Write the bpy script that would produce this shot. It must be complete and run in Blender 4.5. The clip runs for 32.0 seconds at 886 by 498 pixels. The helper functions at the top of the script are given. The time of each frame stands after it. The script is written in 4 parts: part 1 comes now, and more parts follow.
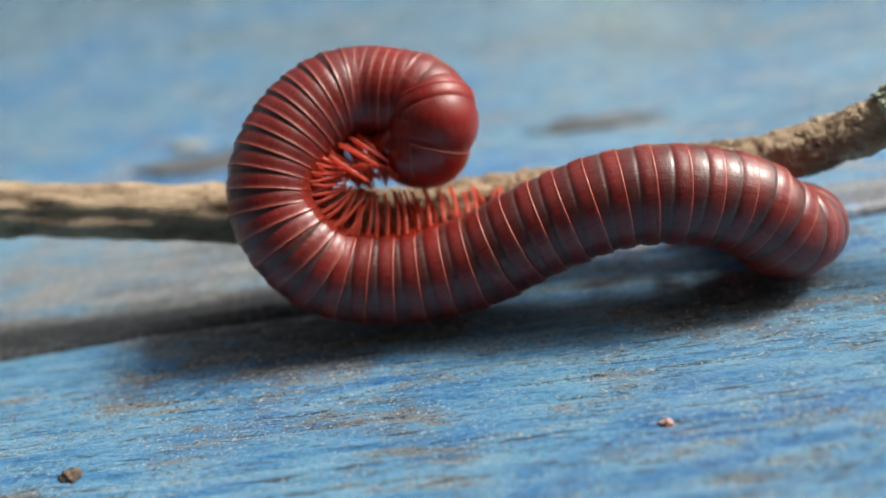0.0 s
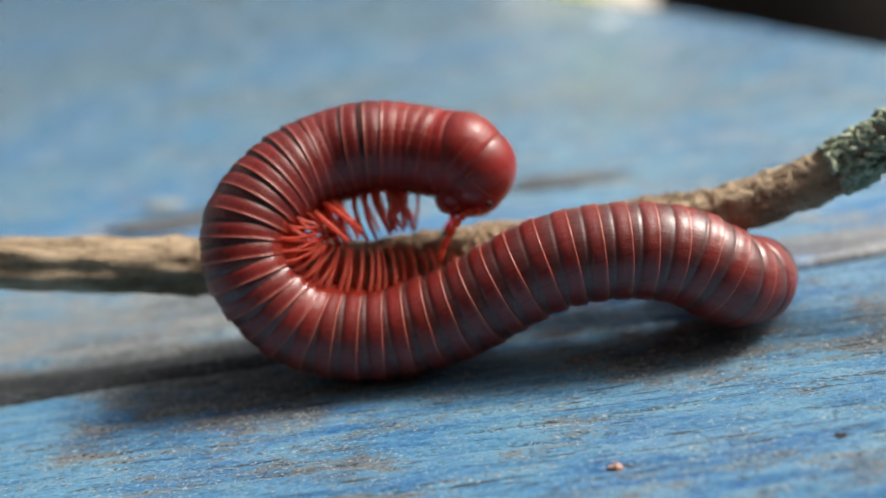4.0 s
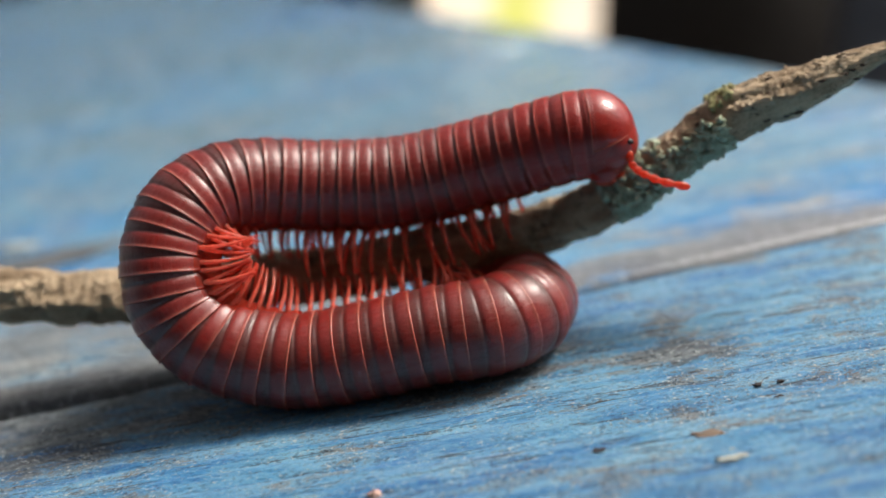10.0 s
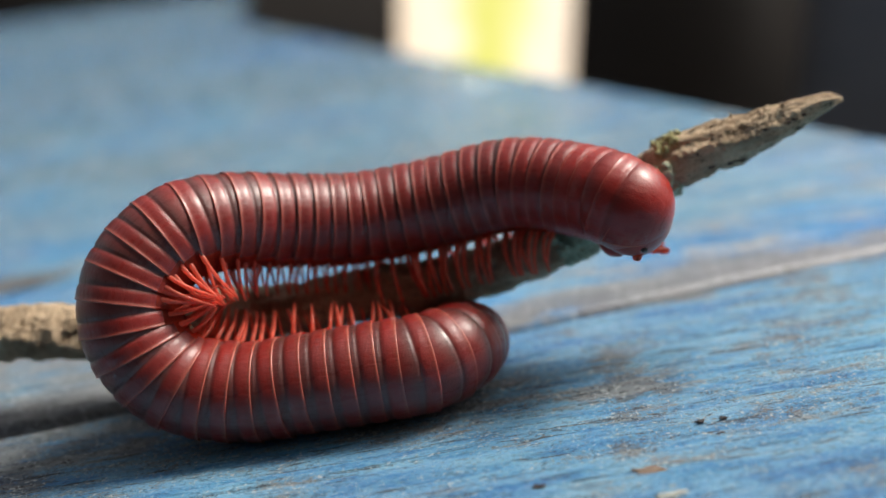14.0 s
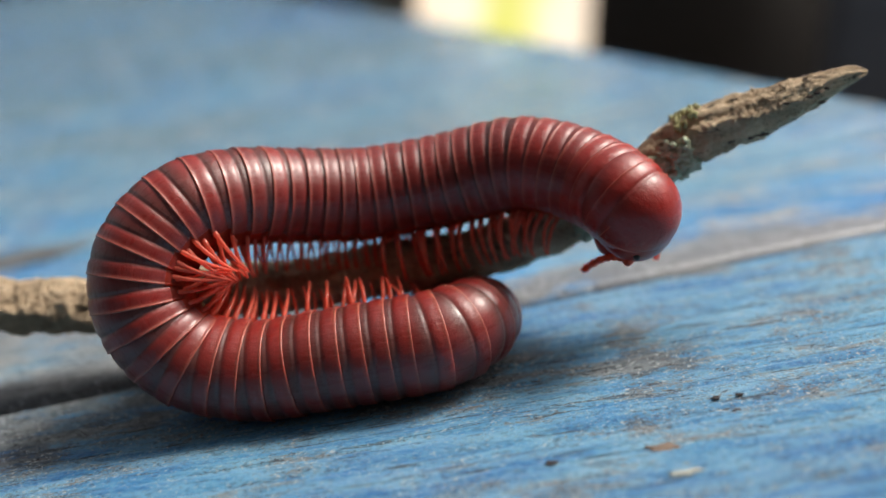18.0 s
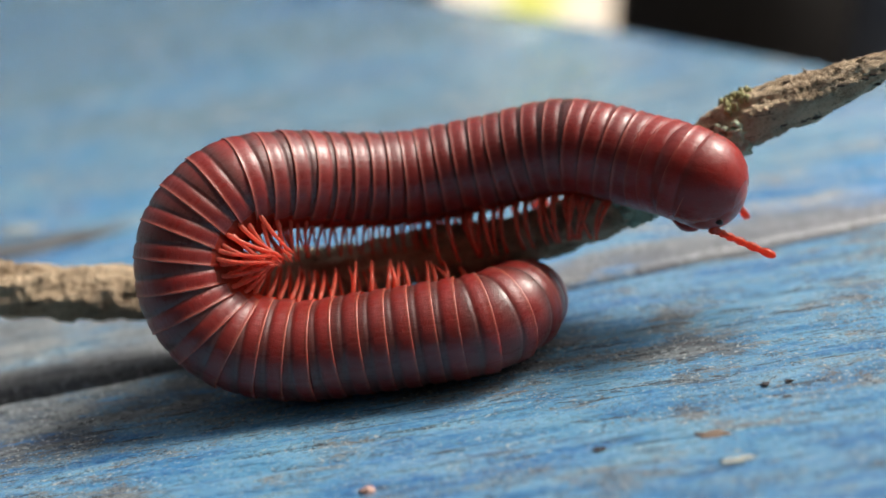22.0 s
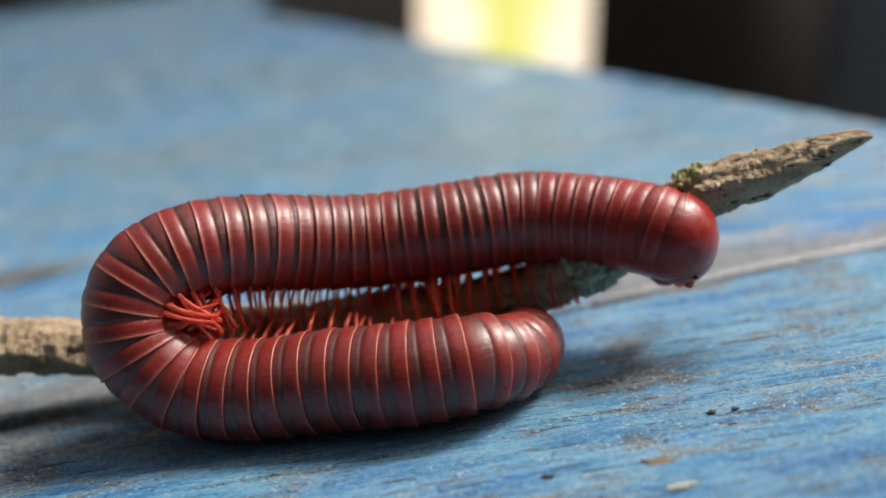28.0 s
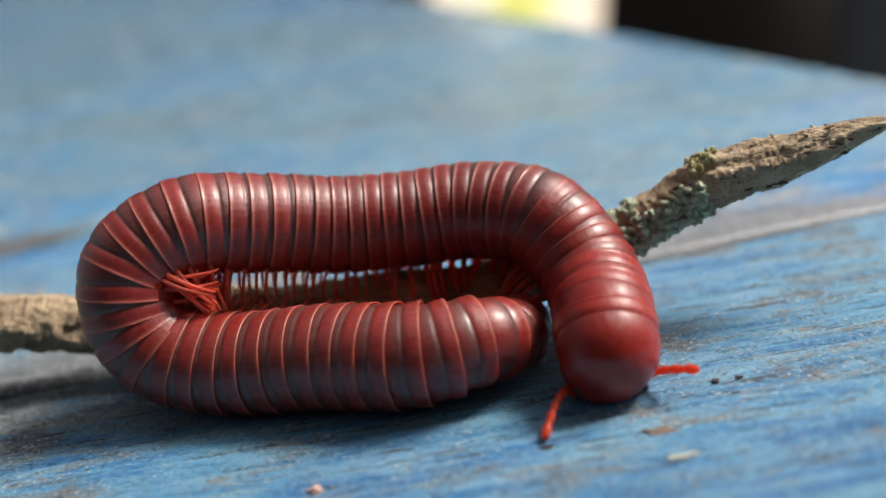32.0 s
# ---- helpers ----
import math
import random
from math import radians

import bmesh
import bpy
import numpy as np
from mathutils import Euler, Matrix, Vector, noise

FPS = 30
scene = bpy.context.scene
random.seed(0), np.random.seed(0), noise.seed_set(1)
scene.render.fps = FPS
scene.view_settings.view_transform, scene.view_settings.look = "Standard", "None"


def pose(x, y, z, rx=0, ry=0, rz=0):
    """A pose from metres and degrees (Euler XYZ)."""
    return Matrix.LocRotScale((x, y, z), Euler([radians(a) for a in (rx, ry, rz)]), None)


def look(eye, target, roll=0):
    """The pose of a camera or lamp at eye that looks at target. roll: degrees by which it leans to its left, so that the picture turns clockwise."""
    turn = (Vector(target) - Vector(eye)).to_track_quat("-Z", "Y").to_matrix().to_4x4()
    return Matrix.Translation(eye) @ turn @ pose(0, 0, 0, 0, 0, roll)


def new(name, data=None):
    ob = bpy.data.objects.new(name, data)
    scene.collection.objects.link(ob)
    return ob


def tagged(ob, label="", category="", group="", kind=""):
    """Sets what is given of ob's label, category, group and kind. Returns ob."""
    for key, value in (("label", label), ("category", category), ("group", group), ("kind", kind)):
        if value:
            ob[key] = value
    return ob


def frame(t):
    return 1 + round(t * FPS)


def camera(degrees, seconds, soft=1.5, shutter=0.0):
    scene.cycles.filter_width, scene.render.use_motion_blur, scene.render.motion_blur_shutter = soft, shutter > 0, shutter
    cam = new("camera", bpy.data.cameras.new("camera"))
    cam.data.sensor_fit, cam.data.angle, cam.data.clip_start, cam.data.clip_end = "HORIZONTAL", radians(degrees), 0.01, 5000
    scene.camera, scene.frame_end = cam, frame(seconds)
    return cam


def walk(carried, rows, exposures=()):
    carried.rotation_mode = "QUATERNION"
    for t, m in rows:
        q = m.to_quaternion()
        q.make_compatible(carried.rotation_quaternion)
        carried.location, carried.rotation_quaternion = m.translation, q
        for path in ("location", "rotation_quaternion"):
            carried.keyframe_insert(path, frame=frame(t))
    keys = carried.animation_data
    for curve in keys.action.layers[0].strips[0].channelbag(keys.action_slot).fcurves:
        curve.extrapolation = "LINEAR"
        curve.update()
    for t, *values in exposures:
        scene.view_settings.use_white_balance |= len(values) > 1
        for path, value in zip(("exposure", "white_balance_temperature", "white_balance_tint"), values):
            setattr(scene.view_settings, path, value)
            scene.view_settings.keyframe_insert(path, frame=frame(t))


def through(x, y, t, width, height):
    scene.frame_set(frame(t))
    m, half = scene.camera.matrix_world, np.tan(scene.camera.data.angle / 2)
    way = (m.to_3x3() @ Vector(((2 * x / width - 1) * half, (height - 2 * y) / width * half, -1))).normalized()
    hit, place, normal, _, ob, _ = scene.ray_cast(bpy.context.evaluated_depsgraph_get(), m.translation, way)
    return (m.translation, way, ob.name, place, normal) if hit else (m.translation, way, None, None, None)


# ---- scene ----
# A red millipede uncoils round a dry twig on a blue painted table. All sizes below are in millimetres, scaled by MM.
MM = 0.001
cam = camera(52.0, 32.0)
cam.data.dof.use_dof = True
cam.data.dof.focus_distance = 42.3 * MM
cam.data.dof.aperture_fstop = 21.0
PATH = [  # seconds, place in mm, yaw, pitch and roll in degrees
    (0, -13.935, -42.815, 24.894, 2.116, -26.540, -8.234),
    (0.5, -13.872, -43.061, 24.704, 2.127, -25.907, -8.221),
    (1, -13.902, -43.128, 24.799, 2.009, -25.648, -8.165),
    (1.5, -13.930, -43.028, 24.891, 1.925, -25.635, -8.154),
    (2, -13.851, -43.195, 24.755, 1.966, -25.278, -8.214),
    (2.5, -13.789, -43.258, 24.700, 1.767, -25.089, -8.110),
    (3, -13.518, -43.549, 24.397, 1.385, -24.311, -7.959),
    (3.5, -12.898, -43.834, 24.154, 0.915, -23.086, -7.777),
    (5.5, -10.818, -43.695, 23.326, 1.248, -21.018, -8.418),
    (6, -10.088, -43.780, 22.987, 1.005, -20.287, -8.493),
    (6.5, -7.748, -43.737, 22.127, 1.205, -19.427, -8.949),
    (7, -6.630, -43.718, 22.267, 1.613, -19.682, -9.428),
    (7.5, -5.386, -43.668, 21.905, 1.763, -19.323, -9.795),
    (8, -4.865, -43.680, 21.921, 1.920, -19.412, -9.887),
    (8.5, -5.280, -43.486, 21.969, 1.479, -19.670, -9.099),
    (9, -5.600, -44.003, 22.602, 0.673, -19.690, -8.838),
    (9.5, -4.853, -43.843, 22.206, 0.062, -19.799, -9.190),
    (10, -3.297, -44.289, 22.476, -1.797, -20.683, -9.260),
    (10.5, -3.379, -44.501, 22.349, -3.727, -20.500, -8.750),
    (11, -1.742, -44.330, 22.352, -5.222, -20.363, -8.637),
    (11.5, -1.585, -44.303, 22.149, -5.885, -19.973, -7.658),
    (12, -1.601, -44.425, 21.681, -5.596, -18.848, -7.347),
    (12.5, -1.457, -44.389, 22.031, -4.928, -18.876, -7.716),
    (13, -1.448, -44.480, 21.866, -4.642, -18.654, -7.903),
    (13.5, -2.061, -44.200, 22.036, -4.440, -18.802, -7.474),
    (14, -2.154, -44.242, 21.950, -4.138, -18.574, -7.598),
    (14.5, -1.929, -44.126, 22.062, -3.558, -18.792, -7.749),
    (15, -1.956, -43.929, 21.950, -3.293, -19.155, -7.920),
    (15.5, -1.907, -43.836, 22.118, -2.956, -19.913, -7.947),
    (17.5, -1.999, -43.841, 22.038, -2.971, -20.198, -7.913),
    (18, -1.871, -43.741, 22.059, -2.698, -20.413, -8.076),
    (18.5, -2.166, -43.590, 21.975, -2.424, -20.389, -7.966),
    (19, -2.101, -43.447, 22.133, -1.779, -20.609, -8.394),
    (19.5, -2.541, -43.157, 22.031, -1.477, -21.000, -8.319),
    (20, -2.489, -42.962, 21.831, -0.912, -21.242, -8.813),
    (20.5, -2.707, -43.020, 22.013, -0.837, -21.648, -8.760),
    (21, -2.869, -43.068, 21.998, -0.944, -21.518, -8.535),
    (21.5, -2.785, -43.142, 22.098, -0.814, -21.535, -8.619),
    (22, -2.821, -43.205, 22.099, -1.028, -21.331, -8.640),
    (22.5, -2.861, -43.264, 21.915, -1.211, -20.921, -8.499),
    (23, -2.755, -43.400, 22.137, -1.267, -20.870, -8.629),
    (23.5, -2.655, -43.573, 22.044, -1.806, -20.546, -8.450),
    (24, -2.549, -43.708, 21.940, -2.096, -20.079, -8.120),
    (24.5, -2.306, -43.834, 21.826, -2.167, -19.551, -8.239),
    (25, -2.030, -43.825, 22.036, -2.298, -19.713, -8.264),
    (25.5, -1.931, -44.025, 21.930, -2.221, -19.410, -8.280),
    (26, -1.649, -44.145, 21.797, -2.532, -19.184, -8.054),
    (26.5, -1.662, -44.152, 21.863, -2.712, -19.090, -8.230),
    (28.5, -1.700, -44.092, 21.903, -2.744, -19.186, -8.044),
    (29, -1.509, -43.890, 21.926, -2.413, -19.509, -8.204),
    (29.5, -1.624, -43.670, 22.096, -2.521, -20.248, -8.141),
    (30, -1.612, -43.483, 22.078, -2.433, -20.800, -8.112),
    (30.5, -1.605, -43.461, 22.029, -2.342, -20.952, -8.121),
    (31, -1.269, -43.505, 22.032, -2.055, -21.144, -8.498),
    (31.5, -1.452, -43.484, 21.615, -2.264, -20.913, -8.203),
    (32, -1.002, -43.334, 21.723, -1.599, -21.353, -8.814),
]


def aim(x, y, z, yaw, pitch, roll):
    yaw, pitch = radians(yaw), radians(pitch)
    eye = Vector((x, y, z)) * MM
    ahead = Vector((-math.sin(yaw) * math.cos(pitch), math.cos(yaw) * math.cos(pitch), math.sin(pitch)))
    return look(eye, eye + ahead, roll)


walk(cam, [(row[0], aim(*row[1:])) for row in PATH])

# ---- light ----
SUN = Vector((0.62, 0.18, 0.74)).normalized()
world = bpy.data.worlds.new("sky")
scene.world = world
world.use_nodes = True
sky = world.node_tree.nodes.new("ShaderNodeTexSky")
sky.sky_type, sky.sun_disc = "NISHITA", False
sky.sun_elevation, sky.sun_rotation = math.asin(SUN.z), math.atan2(SUN.x, SUN.y)
back = world.node_tree.nodes["Background"]
back.inputs["Strength"].default_value = 0.12
sky.dust_density, sky.air_density, sky.ozone_density = 6.0, 1.0, 0.6
pale = world.node_tree.nodes.new("ShaderNodeHueSaturation")
pale.inputs["Saturation"].default_value = 0.25
world.node_tree.links.new(sky.outputs["Color"], pale.inputs["Color"])
world.node_tree.links.new(pale.outputs["Color"], back.inputs["Color"])
sun = new("sun", bpy.data.lights.new("sun", "SUN"))
sun.data.energy, sun.data.angle, sun.data.color = 5.0, radians(16.0), (1.0, 0.93, 0.83)
sun.matrix_basis = look(SUN * 2, (0, 0, 0))
scene.view_settings.exposure = 0.08


# ---- materials ----
class Nodes:
    """A short way to write node materials; coordinates are in millimetres of the object's own space."""

    def __init__(self, name):
        self.mat = bpy.data.materials.new(name)
        self.mat.use_nodes = True
        self.tree = self.mat.node_tree
        self.bsdf = self.tree.nodes["Principled BSDF"]
        self.out = self.tree.nodes["Material Output"]
        coord = self.tree.nodes.new("ShaderNodeTexCoord")
        self.mm = self.op("VectorMath", "SCALE", coord.outputs["Object"], scale=1000.0)

    def link(self, a, b):
        self.tree.links.new(a, b)

    def put(self, socket, value):
        if hasattr(value, "is_linked"):
            self.link(value, socket)
        else:
            socket.default_value = value

    def op(self, kind, what, *values, scale=None):
        node = self.tree.nodes.new("ShaderNode" + kind)
        node.operation = what
        for n, value in enumerate(values):
            self.put(node.inputs[n], value)
        if scale is not None:
            node.inputs["Scale"].default_value = scale
        return node.outputs["Value"] if what == "LENGTH" else node.outputs[0]

    def math(self, what, *values):
        return self.op("Math", what, *values)

    def stretch(self, x, y, z):
        return self.op("VectorMath", "MULTIPLY", self.mm, (x, y, z))

    def noise(self, vector, scale, detail=4.0, rough=0.55, warp=0.0):
        node = self.tree.nodes.new("ShaderNodeTexNoise")
        self.link(vector, node.inputs["Vector"])
        node.inputs["Scale"].default_value, node.inputs["Detail"].default_value = scale, detail
        node.inputs["Roughness"].default_value, node.inputs["Distortion"].default_value = rough, warp
        return node.outputs["Fac"]

    def ramp(self, value, *stops):
        node = self.tree.nodes.new("ShaderNodeValToRGB")
        self.link(value, node.inputs["Fac"])
        while len(node.color_ramp.elements) < len(stops):
            node.color_ramp.elements.new(0.5)
        for element, (at, color) in zip(node.color_ramp.elements, stops):
            element.position = at
            element.color = (*color, 1.0) if isinstance(color, tuple) else (color, color, color, 1.0)
        return node.outputs["Color"]

    def mix(self, factor, a, b, blend="MIX"):
        node = self.tree.nodes.new("ShaderNodeMix")
        node.data_type, node.blend_type = "RGBA", blend
        for socket, value in ((node.inputs[0], factor), (node.inputs[6], a), (node.inputs[7], b)):
            self.put(socket, (*value, 1.0) if isinstance(value, tuple) else value)
        return node.outputs[2]

    def random(self):
        return self.tree.nodes.new("ShaderNodeObjectInfo").outputs["Random"]

    def bump(self, height, strength, distance):
        node = self.tree.nodes.new("ShaderNodeBump")
        node.inputs["Strength"].default_value, node.inputs["Distance"].default_value = strength, distance * MM
        self.link(height, node.inputs["Height"])
        self.link(node.outputs["Normal"], self.bsdf.inputs["Normal"])

    def set(self, **values):
        for key, value in values.items():
            self.put(self.bsdf.inputs[key.replace("_", " ").title().replace("Ior", "IOR")], (*value, 1.0) if isinstance(value, tuple) and len(value) == 3 and "color" in key else value)
        return self


def chitin(name, dark, light, rough, scatter=0.3):
    m = Nodes(name)
    blot = m.noise(m.mm, 0.9, 4, 0.6)
    grain = m.noise(m.mm, 16.0, 3, 0.6)
    dent = m.noise(m.stretch(1.0, 1.0, 0.35), 3.0, 3, 0.5)
    tone = m.mix(m.ramp(blot, (0.3, 0.0), (0.7, 1.0)), dark, light)
    tone = m.mix(m.math("MULTIPLY", m.random(), 0.3), tone, dark)
    pits = m.ramp(grain, (0.3, 0.7), (0.6, 1.0))
    m.set(base_color=m.mix(1.0, tone, pits, "MULTIPLY"), roughness=m.math("MULTIPLY_ADD", dent, 0.3, rough - 0.15), specular_ior_level=0.3)
    m.set(coat_weight=0.45, coat_roughness=m.math("MULTIPLY_ADD", dent, 0.16, 0.04), subsurface_weight=scatter, subsurface_scale=0.9 * MM)
    m.bsdf.inputs["Subsurface Radius"].default_value = (1.0, 0.18, 0.1)
    m.bump(m.math("ADD", m.math("MULTIPLY", grain, 0.35), dent), 0.3, 0.07)
    return m.mat


def ring_chitin(name, fore, hind, edge, gloss):
    """A ring's shell along its own axis: a purple-brown front band that melts into a red hind band, with a pale rim."""
    m = Nodes(name)
    blot = m.noise(m.mm, 1.1, 5, 0.65)
    grain = m.noise(m.mm, 17.0, 3, 0.6)
    dent = m.noise(m.stretch(1.0, 1.0, 0.3), 3.2, 4, 0.6)
    split = m.tree.nodes.new("ShaderNodeSeparateXYZ")
    m.link(m.stretch(1.0, 1.0, 0.961), split.inputs[0])
    along = m.math("ADD", split.outputs["Z"], 0.5)
    z = m.math("MULTIPLY_ADD", m.math("SUBTRACT", blot, 0.5), 0.16, along)
    band = m.ramp(m.math("MULTIPLY_ADD", z, 0.5, 0.5), (0.12, 1.0), (0.34, 0.4), (0.46, 0.0), (0.53, 0.12), (0.60, 1.0))
    tone = m.mix(band, m.mix(dent, fore, tuple(c * 1.7 for c in fore)), m.mix(blot, tuple(c * 0.75 for c in hind), tuple(c * 1.3 for c in hind)))
    rim = m.ramp(m.math("MULTIPLY_ADD", along, 0.5, 0.5), (0.80, 0.0), (0.87, 0.35), (0.90, 1.0))
    tone = m.mix(m.math("MULTIPLY", m.random(), 0.3), tone, fore)
    tone = m.mix(rim, tone, m.mix(blot, tuple(c * 0.75 for c in edge), tuple(c * 1.25 for c in edge)))
    pits = m.ramp(grain, (0.3, 0.72), (0.6, 1.0))
    dirt = m.ramp(m.noise(m.mm, 2.6, 5, 0.75), (0.28, 0.45), (0.36, 1.0))
    tone = m.mix(1.0, m.mix(1.0, tone, pits, "MULTIPLY"), dirt, "MULTIPLY")
    m.set(base_color=tone, roughness=m.math("MULTIPLY_ADD", dent, 0.34, 0.20), specular_ior_level=0.3 + 0.35 * gloss)
    m.set(coat_weight=0.3 + 0.4 * gloss, coat_roughness=m.math("MULTIPLY_ADD", dent, 0.36, 0.12), subsurface_weight=0.3, subsurface_scale=0.5 * MM)
    m.bsdf.inputs["Subsurface Radius"].default_value = (1.0, 0.18, 0.1)
    m.bump(m.math("ADD", m.math("MULTIPLY", grain, 0.6), dent), 0.45, 0.09)
    return m.mat


def limb(name, color, through):
    m = Nodes(name)
    spots = m.noise(m.mm, 5.0, 3)
    m.set(base_color=m.mix(m.ramp(spots, (0.4, 0.0), (0.6, 1.0)), color, tuple(c * 0.5 for c in color)), roughness=0.2)
    glow = m.tree.nodes.new("ShaderNodeBsdfTranslucent")
    glow.inputs["Color"].default_value = (*through, 1.0)
    both = m.tree.nodes.new("ShaderNodeMixShader")
    both.inputs["Fac"].default_value = 0.6
    m.link(m.bsdf.outputs[0], both.inputs[1])
    m.link(glow.outputs[0], both.inputs[2])
    m.link(both.outputs[0], m.out.inputs["Surface"])
    return m.mat


def painted_wood(name, grey, tooth, gloss, haze, scuff):
    m = Nodes(name)
    fibre = m.noise(m.stretch(0.07, 1.0, 1.0), 4.0, 6, 0.72, 0.6)
    streak = m.noise(m.stretch(0.12, 0.8, 1.0), 1.3, 7, 0.72, 0.5)
    patch = m.noise(m.stretch(0.5, 0.9, 1.0), 0.30, 7, 0.68)
    broad = m.noise(m.stretch(0.5, 0.9, 1.0), 0.12, 4)
    speck = m.noise(m.stretch(0.65, 1.0, 1.0), 4.2, 6, 0.78)
    glint = m.noise(m.stretch(0.7, 1.0, 1.0), 7.0, 2, 0.6, 0.4)
    blue = m.mix(m.ramp(broad, (0.36, 0.0), (0.62, 1.0)), (0.014, 0.17, 0.47), (0.07, 0.32, 0.58))
    blue = m.mix(m.ramp(streak, (0.42, 0.0), (0.62, 0.85)), blue, (0.25, 0.50, 0.67))
    blue = m.mix(m.ramp(streak, (0.30, 0.8), (0.44, 0.0)), blue, (0.008, 0.15, 0.44))
    blue = m.mix(m.ramp(speck, (0.50, 0.0), (0.62, 0.5)), blue, (0.22, 0.47, 0.60))
    # Far planks: greyer worn paint, with grazing sky sheen put into the grey.
    greying = m.noise(m.stretch(0.5, 1.2, 1.0), 0.022, 4, 0.6, 0.4)
    blue = m.mix(grey * 0.35, blue, (0.09, 0.15, 0.19))
    blue = m.mix(m.math("MULTIPLY", m.ramp(greying, (0.42, 0.0), (0.60, 1.0)), grey), blue, (0.15, 0.23, 0.28))
    blue = m.mix(m.math("MULTIPLY", m.ramp(greying, (0.36, 0.9), (0.48, 0.0)), grey), blue, (0.016, 0.15, 0.42))
    wood = m.mix(m.ramp(streak, (0.40, 0.0), (0.60, 1.0)), (0.06, 0.065, 0.07), (0.24, 0.24, 0.23))
    wood = m.mix(m.ramp(fibre, (0.40, 0.8), (0.46, 0.0)), wood, (0.17, 0.11, 0.075))
    # bare places rubbed down to the grain; the left ones also put in shade
    rubbed_shaded = None
    for x, y, r in ((-1.0, -3.6, 5.5), (-24.0, -1.0, 9.0), (9.0, -5.0, 3.5), (-32.0, 9.0, 14.0), (-14.0, 9.0, 9.0), (18.0, 8.5, 7.0)):
        away = m.op("VectorMath", "LENGTH", m.op("VectorMath", "MULTIPLY", m.op("VectorMath", "SUBTRACT", m.mm, (x, y, 0.0)), (0.7, 1.3, 0.0)))
        spot = m.math("MAXIMUM", m.math("SUBTRACT", 1.0, m.math("DIVIDE", away, r)), 0.0)
        rubbed_shaded = spot if rubbed_shaded is None else m.math("ADD", rubbed_shaded, spot)
    bare = m.math("ADD", m.math("MULTIPLY", patch, 0.55), m.math("MULTIPLY", streak, 0.45))
    bare = m.math("MULTIPLY_ADD", rubbed_shaded, 0.14, bare)
    # the rear plank's front edge is scuffed
    place = m.tree.nodes.new("ShaderNodeSeparateXYZ")
    m.link(m.mm, place.inputs[0])
    back_off = m.math("ABSOLUTE", m.math("SUBTRACT", m.math("MULTIPLY_ADD", place.outputs["X"], -0.085, place.outputs["Y"]), 5.9))
    rubbed_edge = m.math("MAXIMUM", m.math("SUBTRACT", 1.0, m.math("DIVIDE", back_off, 2.6)), 0.0)
    bare = m.math("MULTIPLY_ADD", rubbed_edge, scuff, bare)
    wood = m.mix(m.math("MULTIPLY", rubbed_edge, scuff * 5.0), wood, m.mix(streak, (0.05, 0.04, 0.035), (0.22, 0.18, 0.15)))
    bare = m.math("MULTIPLY_ADD", speck, 0.45, m.math("ADD", bare, -0.225))
    tone = m.mix(m.ramp(bare, (0.54, 0.0), (0.585, 0.85)), blue, wood)
    worn = m.ramp(bare, (0.42, 0.3), (0.53, 1.0))
    tone = m.mix(m.ramp(fibre, (0.57, 0.0), (0.61, 0.85)), tone, (0.03, 0.035, 0.045))
    tone = m.mix(m.math("MULTIPLY", worn, m.ramp(speck, (0.43, 0.95), (0.46, 0.0))), tone, (0.018, 0.022, 0.03))
    # Pale specks in the base colour paint small glints onto worn places.
    tone = m.mix(m.math("MULTIPLY", worn, m.ramp(glint, (0.60, 0.0), (0.65, 0.9))), tone, (0.50, 0.55, 0.57))
    m.set(base_color=tone, roughness=m.math("ADD", m.math("MULTIPLY_ADD", speck, haze, gloss), m.ramp(bare, (0.5, 0.0), (0.58, 0.35))), specular_ior_level=0.65)
    height = m.math("ADD", m.math("MULTIPLY", fibre, -0.8), speck)
    m.bump(height, tooth, 0.26)
    return m.mat


def bark():
    m = Nodes("dry grey-brown bark")
    ridge = m.noise(m.stretch(0.3, 1.0, 1.0), 2.4, 7, 0.7, 0.7)
    blot = m.noise(m.stretch(0.5, 1.0, 1.0), 0.8, 5, 0.6)
    fine = m.noise(m.stretch(0.6, 1.0, 1.0), 8.0, 5, 0.75)
    tone = m.mix(m.ramp(blot, (0.35, 0.0), (0.65, 1.0)), (0.33, 0.225, 0.135), (0.72, 0.545, 0.36))
    tone = m.mix(m.ramp(ridge, (0.36, 0.9), (0.43, 0.0)), tone, (0.06, 0.042, 0.03))
    tone = m.mix(m.ramp(fine, (0.56, 0.0), (0.66, 0.7)), tone, (0.70, 0.58, 0.43))
    tone = m.mix(m.ramp(fine, (0.34, 0.8), (0.42, 0.0)), tone, (0.05, 0.035, 0.025))
    m.set(base_color=tone, roughness=0.85)
    m.bump(m.math("ADD", ridge, m.math("MULTIPLY", fine, 0.6)), 1.0, 0.38)
    return m.mat


def plain(name, a, b, scale, rough=0.8, bump=0.3, size=0.2):
    m = Nodes(name)
    n = m.noise(m.mm, scale, 5, 0.65)
    m.set(base_color=m.mix(n, a, b), roughness=rough)
    m.bump(n, bump, size)
    return m.mat


